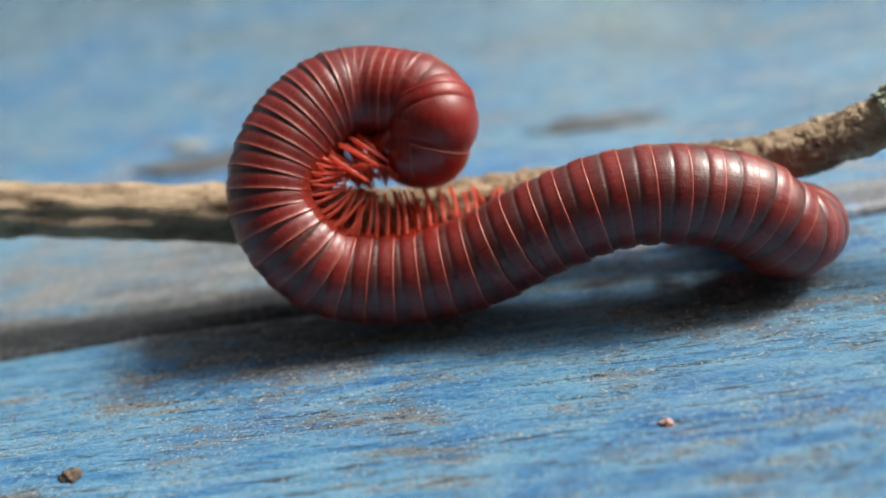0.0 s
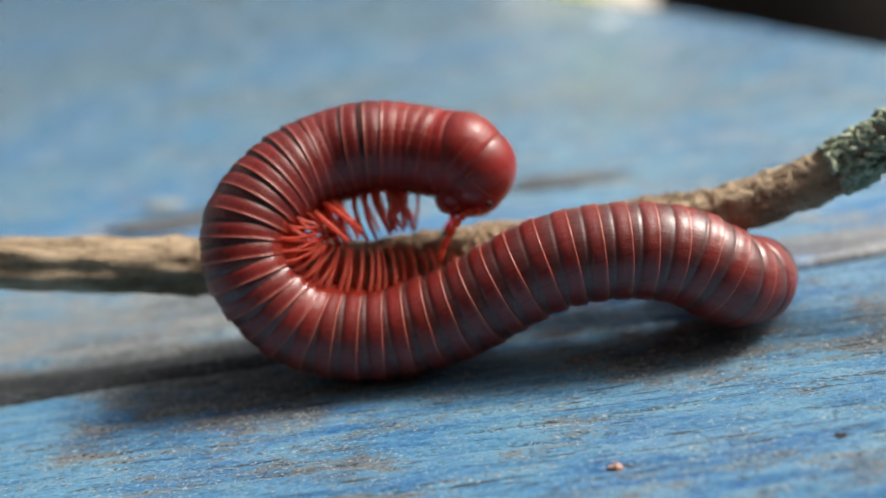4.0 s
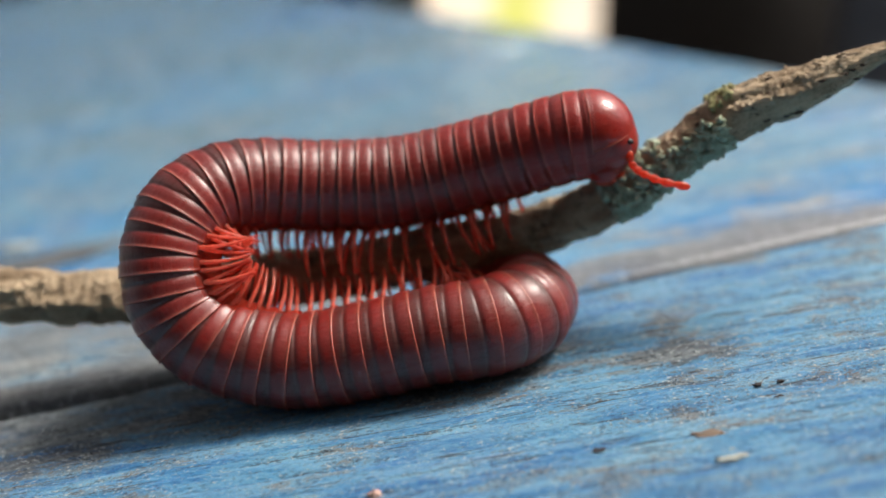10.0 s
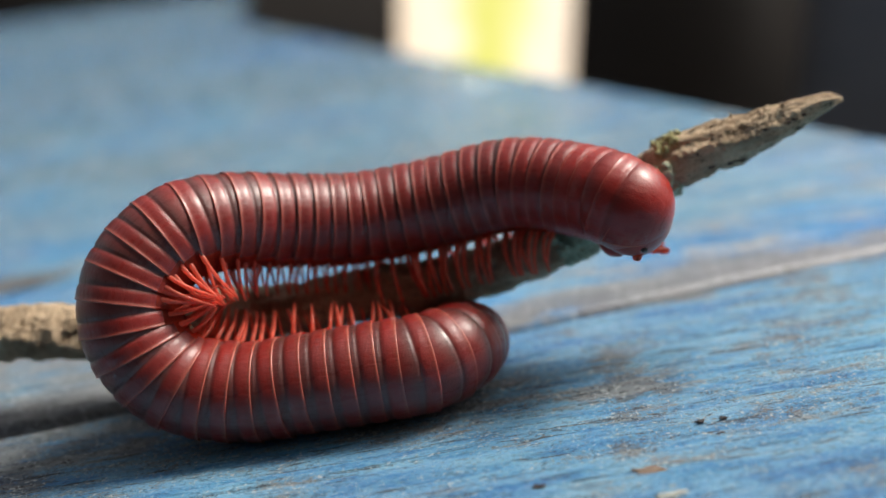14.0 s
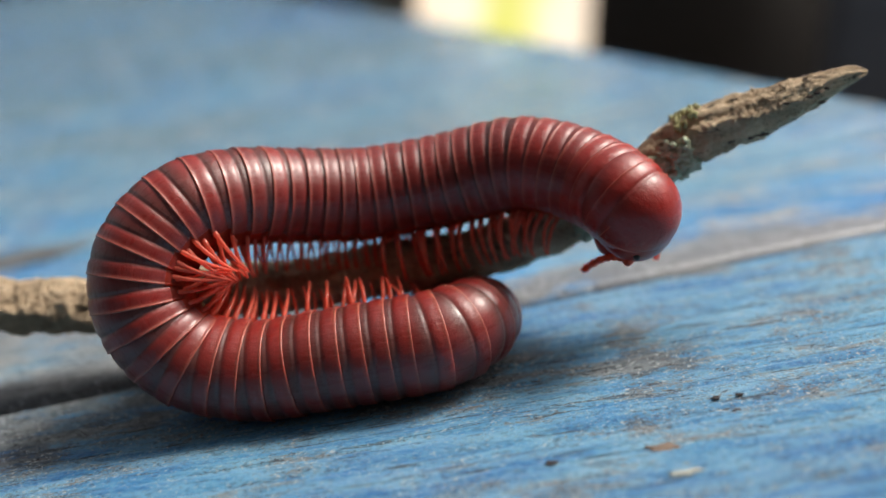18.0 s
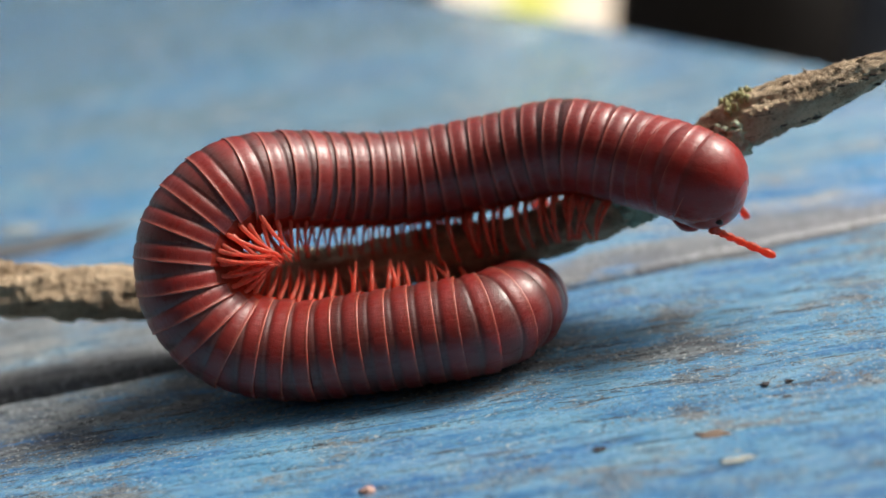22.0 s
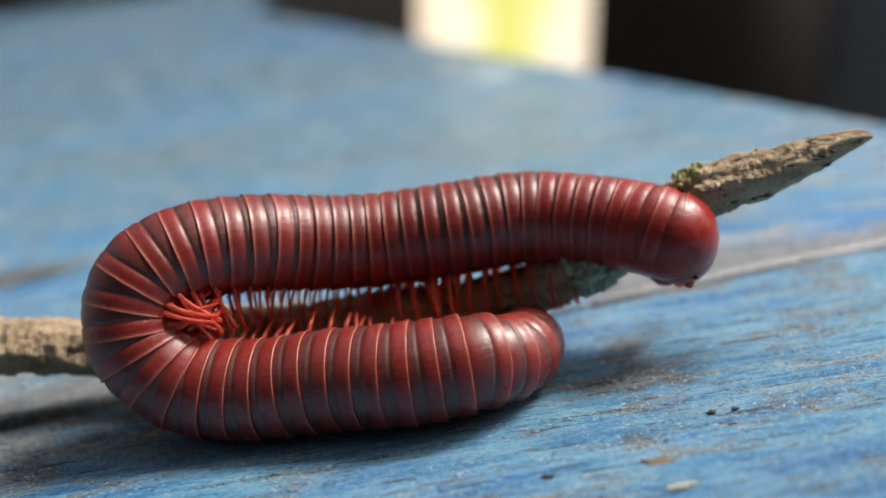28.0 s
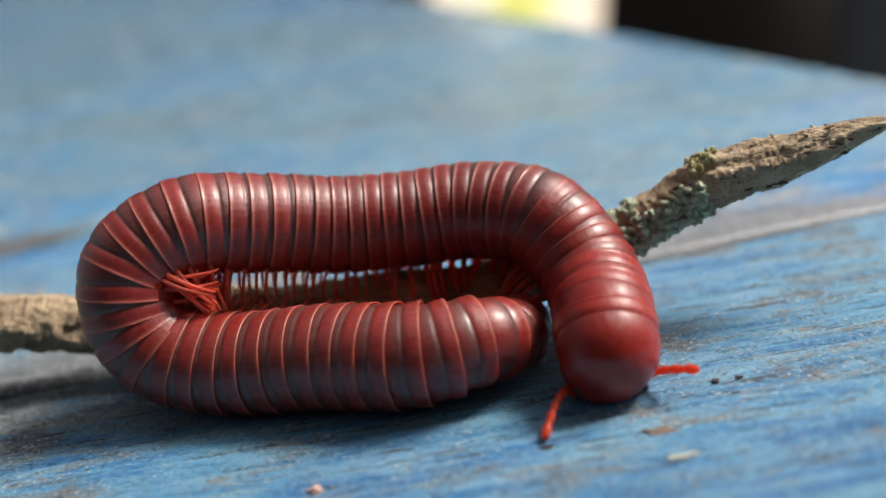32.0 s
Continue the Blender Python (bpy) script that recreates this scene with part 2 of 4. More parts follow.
RED = ring_chitin("banded red-brown chitin", (0.080, 0.022, 0.019), (0.230, 0.016, 0.012), (0.36, 0.090, 0.064), 0.32)
# Darker maroon for rings 7 to 19: partly their own colour, partly shade.
MID = ring_chitin("banded maroon chitin with some shade", (0.058, 0.014, 0.012), (0.185, 0.011, 0.008), (0.31, 0.070, 0.050), 0.2)
NAPE = ring_chitin("banded crimson chitin", (0.10, 0.010, 0.008), (0.24, 0.012, 0.008), (0.33, 0.062, 0.042), 0.1)
FRONT = ring_chitin("banded red chitin", (0.15, 0.010, 0.007), (0.29, 0.014, 0.009), (0.32, 0.040, 0.025), 0.0)
RIM = chitin("amber rim", (0.40, 0.06, 0.04), (0.56, 0.15, 0.10), 0.34)
SCARLET = chitin("bright red chitin", (0.25, 0.012, 0.008), (0.37, 0.023, 0.014), 0.33, 0.5)
BELLY = limb("orange-red underside", (0.46, 0.055, 0.032), (0.8, 0.14, 0.07))
LEG = limb("coral leg", (0.82, 0.22, 0.15), (1.0, 0.28, 0.19))
FEELER = limb("coral feeler", (0.80, 0.12, 0.06), (0.9, 0.16, 0.08))
EYE = plain("black eye facets", (0.01, 0.006, 0.006), (0.03, 0.012, 0.01), 20.0, 0.3)
PAINT = painted_wood("worn blue paint on grey wood", 0.0, 1.0, 0.2, 0.5, 0.0)
GREYED = painted_wood("grey-blue paint with some sky sheen on grey wood", 0.8, 0.15, 0.06, 0.18, 0.18)
BARK = bark()
LICHEN = plain("grey-green lichen", (0.15, 0.20, 0.13), (0.58, 0.64, 0.48), 4.0, 0.9, 0.6)
MOSS = plain("yellow-green moss", (0.20, 0.19, 0.07), (0.45, 0.42, 0.22), 4.0, 0.9, 0.6)
DARK = plain("dark grit", (0.015, 0.015, 0.018), (0.06, 0.05, 0.05), 6.0)
PIT = plain("dark brown bark pits", (0.03, 0.018, 0.012), (0.10, 0.06, 0.04), 5.0)
PALE = plain("pale crumb", (0.32, 0.18, 0.15), (0.48, 0.33, 0.28), 6.0)
RUST = plain("rust-brown flake", (0.07, 0.05, 0.04), (0.19, 0.135, 0.10), 4.0)
CREAM = plain("pale grey scrap", (0.17, 0.21, 0.22), (0.34, 0.35, 0.31), 3.0)
KNOT = plain("dark weathered knot", (0.04, 0.05, 0.06), (0.12, 0.12, 0.12), 1.2)
SHADE = plain("near-black stand-in for shade", (0.020, 0.018, 0.017), (0.045, 0.038, 0.034), 0.02, 0.9)
SLATE = plain("dark slate-blue paint", (0.17, 0.20, 0.26), (0.25, 0.28, 0.34), 0.02, 0.8)
SOIL = plain("dark soil", (0.03, 0.024, 0.018), (0.09, 0.07, 0.05), 0.01, 0.95)


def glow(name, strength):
    """Far backdrop whose emission stands in for sunlight: cream, yellow-green in the middle."""
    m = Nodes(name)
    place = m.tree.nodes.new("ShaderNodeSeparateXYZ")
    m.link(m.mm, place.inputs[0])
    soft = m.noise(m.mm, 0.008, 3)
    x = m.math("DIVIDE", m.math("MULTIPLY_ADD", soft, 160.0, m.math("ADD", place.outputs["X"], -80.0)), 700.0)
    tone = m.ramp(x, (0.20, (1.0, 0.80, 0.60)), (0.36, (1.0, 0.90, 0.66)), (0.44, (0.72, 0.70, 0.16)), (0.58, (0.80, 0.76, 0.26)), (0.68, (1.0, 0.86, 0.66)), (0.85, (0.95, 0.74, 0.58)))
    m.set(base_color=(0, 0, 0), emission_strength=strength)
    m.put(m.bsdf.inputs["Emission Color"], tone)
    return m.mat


FAR_GLOW = glow("self-glowing cream and yellow-green distance", 1.2)


# ---- shapes ----
def part(name, bm, materials, parent=None, label=""):
    data = bpy.data.meshes.new(name)
    bm.to_mesh(data)
    bm.free()
    for material in materials if isinstance(materials, (list, tuple)) else [materials]:
        data.materials.append(material)
    data.polygons.foreach_set("use_smooth", [True] * len(data.polygons))
    ob = new(name, data)
    if parent:
        ob.parent = parent
    return tagged(ob, label=label) if label else ob


def lathe(profile, sides, squash=1.0, belly=None):
    """A turned shell about z from (z, radius, material) rows in mm; belly is the material of its underside."""
    bm = bmesh.new()
    rows = []
    for z, r, _ in profile:
        rows.append([bm.verts.new((r * math.cos(a) * MM, r * squash * math.sin(a) * MM, z * MM)) for a in (2 * math.pi * k / sides for k in range(sides))])
    for (low, high), (_, _, kind) in zip(zip(rows, rows[1:]), profile):
        for k in range(sides):
            face = bm.faces.new((low[k], low[(k + 1) % sides], high[(k + 1) % sides], high[k]))
            face.material_index = belly if belly and abs(360 * (k + 0.5) / sides - 270) < 33 else kind
    return bm


def tube(points, radii, sides=8, cap=True, rough=0.0, seed=0):
    """A tapered tube through points in mm; rough shifts its skin by noise."""
    bm = bmesh.new()
    pts = [Vector(p) for p in points]
    rows, side = [], None
    for n, (p, r) in enumerate(zip(pts, radii)):
        ahead = (pts[min(n + 1, len(pts) - 1)] - pts[max(n - 1, 0)]).normalized()
        if side is None:
            side = ahead.orthogonal().normalized()
        side = (side - ahead * side.dot(ahead)).normalized()
        up = ahead.cross(side)
        row = []
        for k in range(sides):
            a = 2 * math.pi * k / sides
            out = side * math.cos(a) + up * math.sin(a)
            bulge = 1.0
            if rough:
                q = Vector((p.x * 0.35 + seed, out.x * 2.2 + out.y * 2.2, out.z * 2.2))
                bulge += rough * (noise.noise(q) + 0.7 * noise.noise(Vector((p.x * 1.1, 5 * a / math.pi, seed + 3.0))) + 0.5 * noise.noise(p * 2.3 + out * 3) + 0.55 * abs(noise.noise(Vector((p.x * 0.9, 7.5 * a / math.pi * 2, seed + 9.0)))) + 0.4 * noise.noise(p * 5.5 + out * 6))
            row.append(bm.verts.new((p + out * r * bulge) * MM))
        rows.append(row)
    for low, high in zip(rows, rows[1:]):
        for k in range(sides):
            bm.faces.new((low[k], low[(k + 1) % sides], high[(k + 1) % sides], high[k]))
    if cap:
        bm.faces.new(rows[0][::-1])
        bm.faces.new(rows[-1])
    return bm


def blob(center, size, seed=0, rough=0.0, level=3, flat=False):
    """A rounded lump in mm."""
    bm = bmesh.new()
    bmesh.ops.create_icosphere(bm, subdivisions=level, radius=1.0)
    for v in bm.verts:
        k = 1 + rough * noise.noise(v.co * 1.7 + Vector((seed, seed * 0.7, 0)))
        v.co = Vector([(c + s * k * q) * MM for c, s, q in zip(center, size, v.co)])
    return bm


def joined(*shapes):
    bm = shapes[0]
    for other in shapes[1:]:
        data = bpy.data.meshes.new("piece")
        other.to_mesh(data)
        other.free()
        bm.from_mesh(data)
        bpy.data.meshes.remove(data)
    return bm


def box(x0, x1, y0, y1, z0, z1):
    bm = bmesh.new()
    bmesh.ops.create_cube(bm, size=1.0)
    for v in bm.verts:
        v.co = Vector((x0 + (v.co.x + 0.5) * (x1 - x0), y0 + (v.co.y + 0.5) * (y1 - y0), z0 + (v.co.z + 0.5) * (z1 - z0))) * MM
    bmesh.ops.bevel(bm, geom=bm.edges[:], offset=min(x1 - x0, y1 - y0, z1 - z0) * 0.08 * MM, segments=2, affect="EDGES")
    return bm


# ---- table ----
GRID = np.random.RandomState(5).rand(512, 512)


def lattice(x, y):
    """Smooth value noise, 0 to 1, on arrays."""
    xi, yi = np.floor(x).astype(int), np.floor(y).astype(int)
    u, v = x - xi, y - yi
    u, v = u * u * (3 - 2 * u), v * v * (3 - 2 * v)
    g = lambda a, b: GRID[a % 512, b % 512]
    return (g(xi, yi) * (1 - u) + g(xi + 1, yi) * u) * (1 - v) + (g(xi, yi + 1) * (1 - u) + g(xi + 1, yi + 1) * u) * v


def relief(x, y):
    """The grain of a weathered board, in mm: long furrows along x and a fine tooth."""
    wave = y + 0.35 * lattice(x * 0.04, y * 0.1) * 4
    deep = lattice(x * 0.035, wave * 1.25)
    fine = lattice(x * 0.09 + 40, wave * 3.1 + 9)
    tooth = lattice(x * 1.6 + 7, y * 3.6)
    furrow = np.clip(deep * 0.6 + fine * 0.4 - 0.60, 0, 1) * 1.7
    return -0.42 * furrow - 0.10 * fine + 0.07 * tooth + 0.25 * (lattice(x * 0.012, y * 0.06) - 0.5)


def end_of(y):
    return 53.0 - 0.276 * y


def seam(x, side):
    """The slanting gap between the two boards that the twig lies along; it narrows to the right."""
    near = 4.6 + 0.085 * x - np.interp(x, [-60, -30, -22, -10, 0, 30, 60], [0.5, 0.55, 0.95, 0.8, 0.42, 0.06, 0.05])
    gap = np.interp(x, [-60, -20, 0, 30, 60], [0.75, 0.75, 0.5, 0.12, 0.1])
    return near + (gap if side > 0 else 0.0) + 0.25 * (lattice(x * 0.15 + 3 * side, x * 0 + 2.0) - 0.5)


def board(name, front, rear, xs, vs, thick, parent, label, paint=GREYED):
    """A plank: relief on top, worn round edges at front and rear, and its sides."""
    grid_x, grid_v = np.meshgrid(xs, vs, indexing="ij")
    y0, y1 = front(grid_x), rear(grid_x)
    y = y0 + (y1 - y0) * grid_v
    last = np.maximum(end_of(y), -100)
    x = grid_x.copy()
    x[-1, :] = last[-1, :]
    x = np.minimum(x, last)
    edge = np.minimum(np.abs(y - y0), np.abs(y1 - y))
    z = relief(x, y) - 0.6 * np.clip(1 - edge / 0.7, 0, 1) ** 2
    nx, nv = x.shape
    top = np.stack([x, y, z], -1).reshape(-1, 3)
    faces = [(a * nv + b, (a + 1) * nv + b, (a + 1) * nv + b + 1, a * nv + b + 1) for a in range(nx - 1) for b in range(nv - 1)]
    ring = [b for b in range(nv)] + [a * nv + nv - 1 for a in range(1, nx)] + [(nx - 1) * nv + b for b in range(nv - 2, -1, -1)] + [a * nv for a in range(nx - 2, 0, -1)]
    low = top[ring].copy()
    low[:, 2] = -thick
    start = len(top)
    for k in range(len(ring)):
        n = (k + 1) % len(ring)
        faces.append((ring[k], ring[n], start + n, start + k))
    data = bpy.data.meshes.new(name)
    data.from_pydata((np.concatenate([top, low]) * MM).tolist(), [], faces)
    data.materials.append(paint)
    data.polygons.foreach_set("use_smooth", [True] * len(data.polygons))
    ob = new(name, data)
    ob.parent = parent
    return tagged(ob, label=label)


table = tagged(new("table"), "weathered blue-painted plank table with worn grey grain", "table")
fine_x = np.concatenate([np.linspace(-600, -62, 14), np.linspace(-60, 60, 260)])
board("plank", lambda x: -95 + 0 * x, lambda x: seam(x, -1), fine_x, np.concatenate([np.linspace(0, 0.62, 24)[:-1], np.linspace(0.62, 1, 330)]), 22, table, "blue plank with paint worn off along the grain", PAINT)
board("plank", lambda x: seam(x, 1), lambda x: 96 + 0.085 * x, np.concatenate([np.linspace(-600, -92, 14), np.linspace(-90, 60, 150)]), np.concatenate([np.linspace(0, 0.35, 150)[:-1], np.linspace(0.35, 1, 60)]), 22, table, "blue-grey plank beyond a dark gap")
for n in range(9):
    board("plank", lambda x: 98 + 96 * n + 0.085 * x, lambda x: 192 + 96 * n + 0.085 * x, np.linspace(-900, 60, 60), np.linspace(0, 1, 40), 22, table, "")
for n, (x, y) in enumerate(((-560, -60), (0, -60), (-560, 820), (-230, 820))):
    part("leg", box(x - 25, x + 25, y - 25, y + 25, -750, -22.5), PAINT, table)
for y in (-40, 840):
    part("crossbar", box(-580, 20 if y < 0 else -215, y - 15, y + 15, -70, -22.3), PAINT, table)


def fleck(name, x, y, size, material, seed, label, category):
    z = float(relief(np.array([x]), np.array([y]))[0])
    bm = blob((0, 0, 0), size, seed, 0.9, 3)
    ob = part(name, bm, material)
    ob.location = (x * MM, y * MM, (z + size[2] * 0.4) * MM)
    return tagged(ob, label, category, group=name + " on the table")


fleck("crumb", -6.77, -12.08, (0.27, 0.23, 0.18), PALE, 1, "small pinkish crumb lying on blue paint", "crumb")
fleck("crumb", -32.9, -10.8, (0.42, 0.36, 0.26), RUST, 2, "small brown crumb lying on blue paint", "crumb")
fleck("grit", 12.09, -8.92, (0.16, 0.11, 0.06), DARK, 3, "black speck of grit on worn paint", "grit")
fleck("grit", 10.98, -8.95, (0.20, 0.12, 0.06), DARK, 4, "black speck of grit on worn paint", "grit")
fleck("grit", 2.85, -11.84, (0.24, 0.16, 0.05), DARK, 5, "black speck of grit on worn paint", "grit")
fleck("grit", 11.6, -9.9, (0.2, 0.12, 0.05), DARK, 6, "black speck of grit on worn paint", "grit")
fleck("flake", 7.4, -11.95, (0.85, 0.45, 0.05), RUST, 7, "rust-brown stain flake on the paint", "flake")
fleck("flake", 7.76, -13.77, (0.6, 0.36, 0.02), CREAM, 8, "cream paint chip stuck to the board", "flake")
fleck("knot", -3.7, 25.7, (4.6, 1.5, 0.12), KNOT, 9, "dark weathered knot in the far plank", "knot")
fleck("knot", -34.0, 28.5, (5.0, 2.2, 0.15), KNOT, 10, "dark weathered knot in the far plank", "knot")
fleck("crumb", -37.5, 33.5, (1.8, 1.2, 0.3), CREAM, 11, "pale scrap of bark on the far plank", "crumb")

# ---- surroundings ----
ground = part("ground", box(-60000, 60000, -60000, 60000, -780, -750), SOIL)
tagged(ground, "dark bare soil under and round the table", "ground", kind="structure")


def screen(name, x0, x1, z0, z1, y, depth, material, label):
    ob = part(name, box(x0, x1, -depth / 2, depth / 2, z0, z1), material)
    ob.matrix_basis = pose(0, y * MM, 0, 0, 8, 0)
    return tagged(ob, label, "wall", kind="structure")


# Made-up walls stand in for the dark background; their near-black colour carries its shade.
screen("wall_left", -1500, 98, -740, 700, 1500, 40, SHADE, "near-black timber wall behind the table, shade in its colour")
screen("wall_right", 398, 800, -740, 700, 1500, 40, SHADE, "near-black timber wall behind the table, shade in its colour")
screen("wall_slate", 805, 2600, -740, 700, 1520, 40, SLATE, "dark slate-blue panel beside the timber wall")
# Unseen panel added behind the camera; it blocks front sky and darkens the body.
sky_block = part("wall_rear", box(-3000, 3000, -40, 0, -750, 1700), SHADE)
sky_block.location = (0, -0.48, 0)
tagged(sky_block, "unseen near-black panel behind the camera, added to block sky", "wall", kind="structure")
screen("wall_lintel", 98, 398, 260, 700, 1500, 40, SHADE, "near-black timber above the opening, added out of view")
# Glowing sheet behind the opening; it lights itself in place of the sun.
far_backdrop = part("backdrop", box(-100, 800, -5, 5, -900, 600), FAR_GLOW)
far_backdrop.matrix_basis = pose(0, 2.1, 0, 0, 8, 0)
tagged(far_backdrop, "self-glowing cream and yellow-green distance seen through the opening", "backdrop", kind="structure")


# ---- twig ----
def hermite(keys, values, at):
    """A smooth curve through values at uneven keys."""
    keys, values = np.asarray(keys, float), np.asarray(values, float)
    step = np.diff(keys)[:, None]
    slope = np.diff(values, axis=0) / step
    lean = np.empty_like(values)
    lean[1:-1] = (slope[:-1] * step[1:] + slope[1:] * step[:-1]) / (step[1:] + step[:-1])
    lean[0], lean[-1] = slope[0], slope[-1]
    n = np.clip(np.searchsorted(keys, at, side="right") - 1, 0, len(step) - 1)
    h = step[n]
    u = ((np.asarray(at) - keys[n])[:, None]) / h
    u2, u3 = u * u, u * u * u
    return (2 * u3 - 3 * u2 + 1) * values[n] + (u3 - 2 * u2 + u) * h * lean[n] + (3 * u2 - 2 * u3) * values[n + 1] + (u3 - u2) * h * lean[n + 1]


SPINE = [(-110, 7.0, 2.0), (-75, 5.6, 8.6), (-45.0, 4.6, 9.2), (-28.1, 4.2, 6.1), (-19.6, 4.2, 4.4), (-13.1, 3.8, 4.2), (-6.8, 3.4, 4.0), (-2.1, 3.1, 4.2), (2.7, 2.4, 4.6), (5.8, 1.8, 5.5), (9.0, 1.2, 7.0), (11.5, 0.9, 8.6), (13.6, 0.6, 9.7), (16.6, 0.2, 10.5), (19.5, -0.2, 11.4), (21.6, -0.5, 12.0), (22.1, -0.55, 12.0)]
GIRTH = [1.4, 1.5, 1.5, 1.5, 1.45, 1.42, 1.4, 1.4, 1.35, 1.25, 1.15, 1.1, 1.3, 1.2, 0.8, 0.38, 0.12]
lengths = np.concatenate([[0], np.cumsum([math.dist(a, b) for a, b in zip(SPINE, SPINE[1:])])])
along = np.concatenate([np.linspace(0, lengths[3], 80)[:-1], np.linspace(lengths[3], lengths[-1], 900)])
line = hermite(lengths, SPINE, along)
girth = np.interp(along, lengths, GIRTH)
twig = tagged(new("twig"), "dry grey-brown twig with lichen, bent and pointed", "twig")
part("stem", tube(line.tolist(), girth.tolist(), 72, True, 0.17, 3.0), BARK, twig, "dry ridged bark")


def on_twig(x, angle, out=1.0):
    """A place on the bark: angle 0 is up, 90 towards the viewer."""
    n = int(np.argmin(np.abs(line[:, 0] - x)))
    ahead = Vector((line[min(n + 1, len(line) - 1)] - line[max(n - 1, 0)]).tolist()).normalized()
    near = (Vector((0, -1, 0)) - ahead * ahead.dot(Vector((0, -1, 0)))).normalized()
    up = near.cross(ahead)
    if up.z < 0:
        up = -up
    a = radians(angle)
    return Vector(line[n].tolist()) + (up * math.cos(a) + near * math.sin(a)) * girth[n] * out


rng = random.Random(4)
lumps = []
for n in range(520):
    x = rng.uniform(7.2, 13.2)
    angle = rng.uniform(-40, 165) if x < 10.4 else rng.uniform(55, 175)
    s = rng.uniform(0.14, 0.36)
    lumps.append(blob(on_twig(x, angle, rng.uniform(1.0, 1.14)), (s * rng.uniform(0.5, 1.2), s * rng.uniform(0.5, 1.1), s * rng.uniform(0.4, 0.9)), n, 1.1, 2))
tagged(part("lichen", joined(*lumps), LICHEN, twig, "crusty grey-green lichen"), kind="stuff")
lumps = [blob(on_twig(rng.uniform(13.0, 14.2), rng.uniform(-30, 40), 1.08), (0.15, 0.13, 0.2), n, 0.9, 2) for n in range(26)]
tagged(part("moss", joined(*lumps), MOSS, twig, "tuft of yellow-green moss"), kind="stuff")
for n in range(22):
    r = rng.uniform(0.06, 0.17)
    part("spot", blob(on_twig(rng.uniform(14.0, 21.2), rng.uniform(-40, 150), 0.99 - r * 0.35), (r * rng.uniform(1.0, 2.6), r, r * 0.7), n, 0.9, 2), PIT, twig, "dark fungus spot")
for n in range(26):
    x = rng.uniform(-2, 20)
    a = rng.uniform(-60, 170)
    foot, tip = on_twig(x, a, 0.9), on_twig(x + rng.uniform(-0.7, 0.7), a + rng.uniform(-15, 15), rng.uniform(1.15, 1.4))
    part("splinter", tube([foot, (foot + tip) / 2 + Vector((0, 0, 0.05)), tip], [0.09, 0.06, 0.015], 5), BARK, twig)

# ---- millipede ----
RADIUS, RINGS = 2.5, 48
PITCH = 51 / (RINGS + 1)  # the length of a ring against the body's stations
millipede = tagged(new("millipede"), "red-brown ringed millipede curled round the twig", "millipede")


def width(i):
    """The radius of ring i."""
    return RADIUS * float(np.interp((i + 0.5) * PITCH, [0, 1, 4, 8, 43, 44.5, 46, 48, 50, 51], [0.93, 0.935, 0.955, 1, 1, 0.96, 0.87, 0.74, 0.6, 0.5]))


def ring_shell(i):
    r = width(i)
    if i == RINGS:
        return lathe([(-1.2, r * 0.86, 0), (-0.7, r * 0.93, 0), (-0.1, r * 0.95, 0), (0.4, r * 0.9, 0), (0.9, r * 0.72, 0), (1.3, r * 0.45, 0), (1.5, r * 0.2, 0), (1.55, 0.01, 0)], 40)
    lip = float(np.interp(i, [33, 39], [1.0, 0.25]))
    # a round neck that turns in the ring ahead, a furrow, a flat band and a lip
    neck = [(-0.62 - 0.976 * r * math.sin(a) / PITCH, 0.976 * r * math.cos(a), 0) for a in ((1.2, 0.9, 0.6, 0.35, 0.15, 0.0) if i < 5 else (0.8, 0.6, 0.4, 0.2, 0.0))]
    rows = [*neck, (-0.53, r * 0.973, 0), (-0.46, r * 0.962, 0), (-0.41, r * 0.964, 0), (-0.36, r * 0.974, 0), (-0.30, r * 0.985, 0), (-0.20, r * 0.995, 0), (-0.08, r * 0.999, 0), (0.04, r * 1.0, 0), (0.16, r * 0.997, 0), (0.22, r * 1.0, 0), (0.26, r * (1 + 0.004 * lip), 0), (0.29, r * (1 + 0.010 * lip), 0), (0.325, r * (1 + 0.012 * lip), 0), (0.35, r * (1 + 0.006 * lip), 0), (0.36, r * 0.992, 0), (0.35, r * 0.984, 0), (0.30, r * 0.980, 0), (-0.1, r * 0.93, 0)]
    rows = [(z * PITCH, w, kind) for z, w, kind in rows]
    return lathe(rows, 56, belly=1)


def leg_shape(side, kind):
    rows = [(0.45, -2.2), (0.98, -2.45), (1.46, -2.85), (1.72, -3.4), (1.76, -4.0), (1.60, -4.55), (1.48, -4.75)]
    if kind == "fanned":
        rows = [(0.98, -2.15), (0.98, -2.5), (0.84, -2.9), (0.62, -3.35), (0.38, -3.8), (0.16, -4.25), (0.05, -4.5)]
    if kind == "tucked":
        rows = [(0.35, -2.1), (0.56, -2.6), (0.68, -3.0), (0.68, -3.4), (0.58, -3.85), (0.42, -4.3), (0.34, -4.5)]
    path = hermite(range(len(rows)), rows, np.linspace(0, len(rows) - 1, 19))
    radii = [(0.165 if kind == "spread" else 0.13) * (1 - 0.6 * k / 18) * (1.12 if k % 3 == 0 else 0.95) for k in range(19)]
    radii[-1] = 0.025
    points = [(side * x, y, 0.10 * math.sin(k * 0.22)) for k, (x, y) in enumerate(path)]
    return tube(points, radii, 7)


def leg_mesh(side, kind):
    ob = part("leg", leg_shape(side, kind), LEG)
    data = ob.data
    bpy.data.objects.remove(ob)
    return data


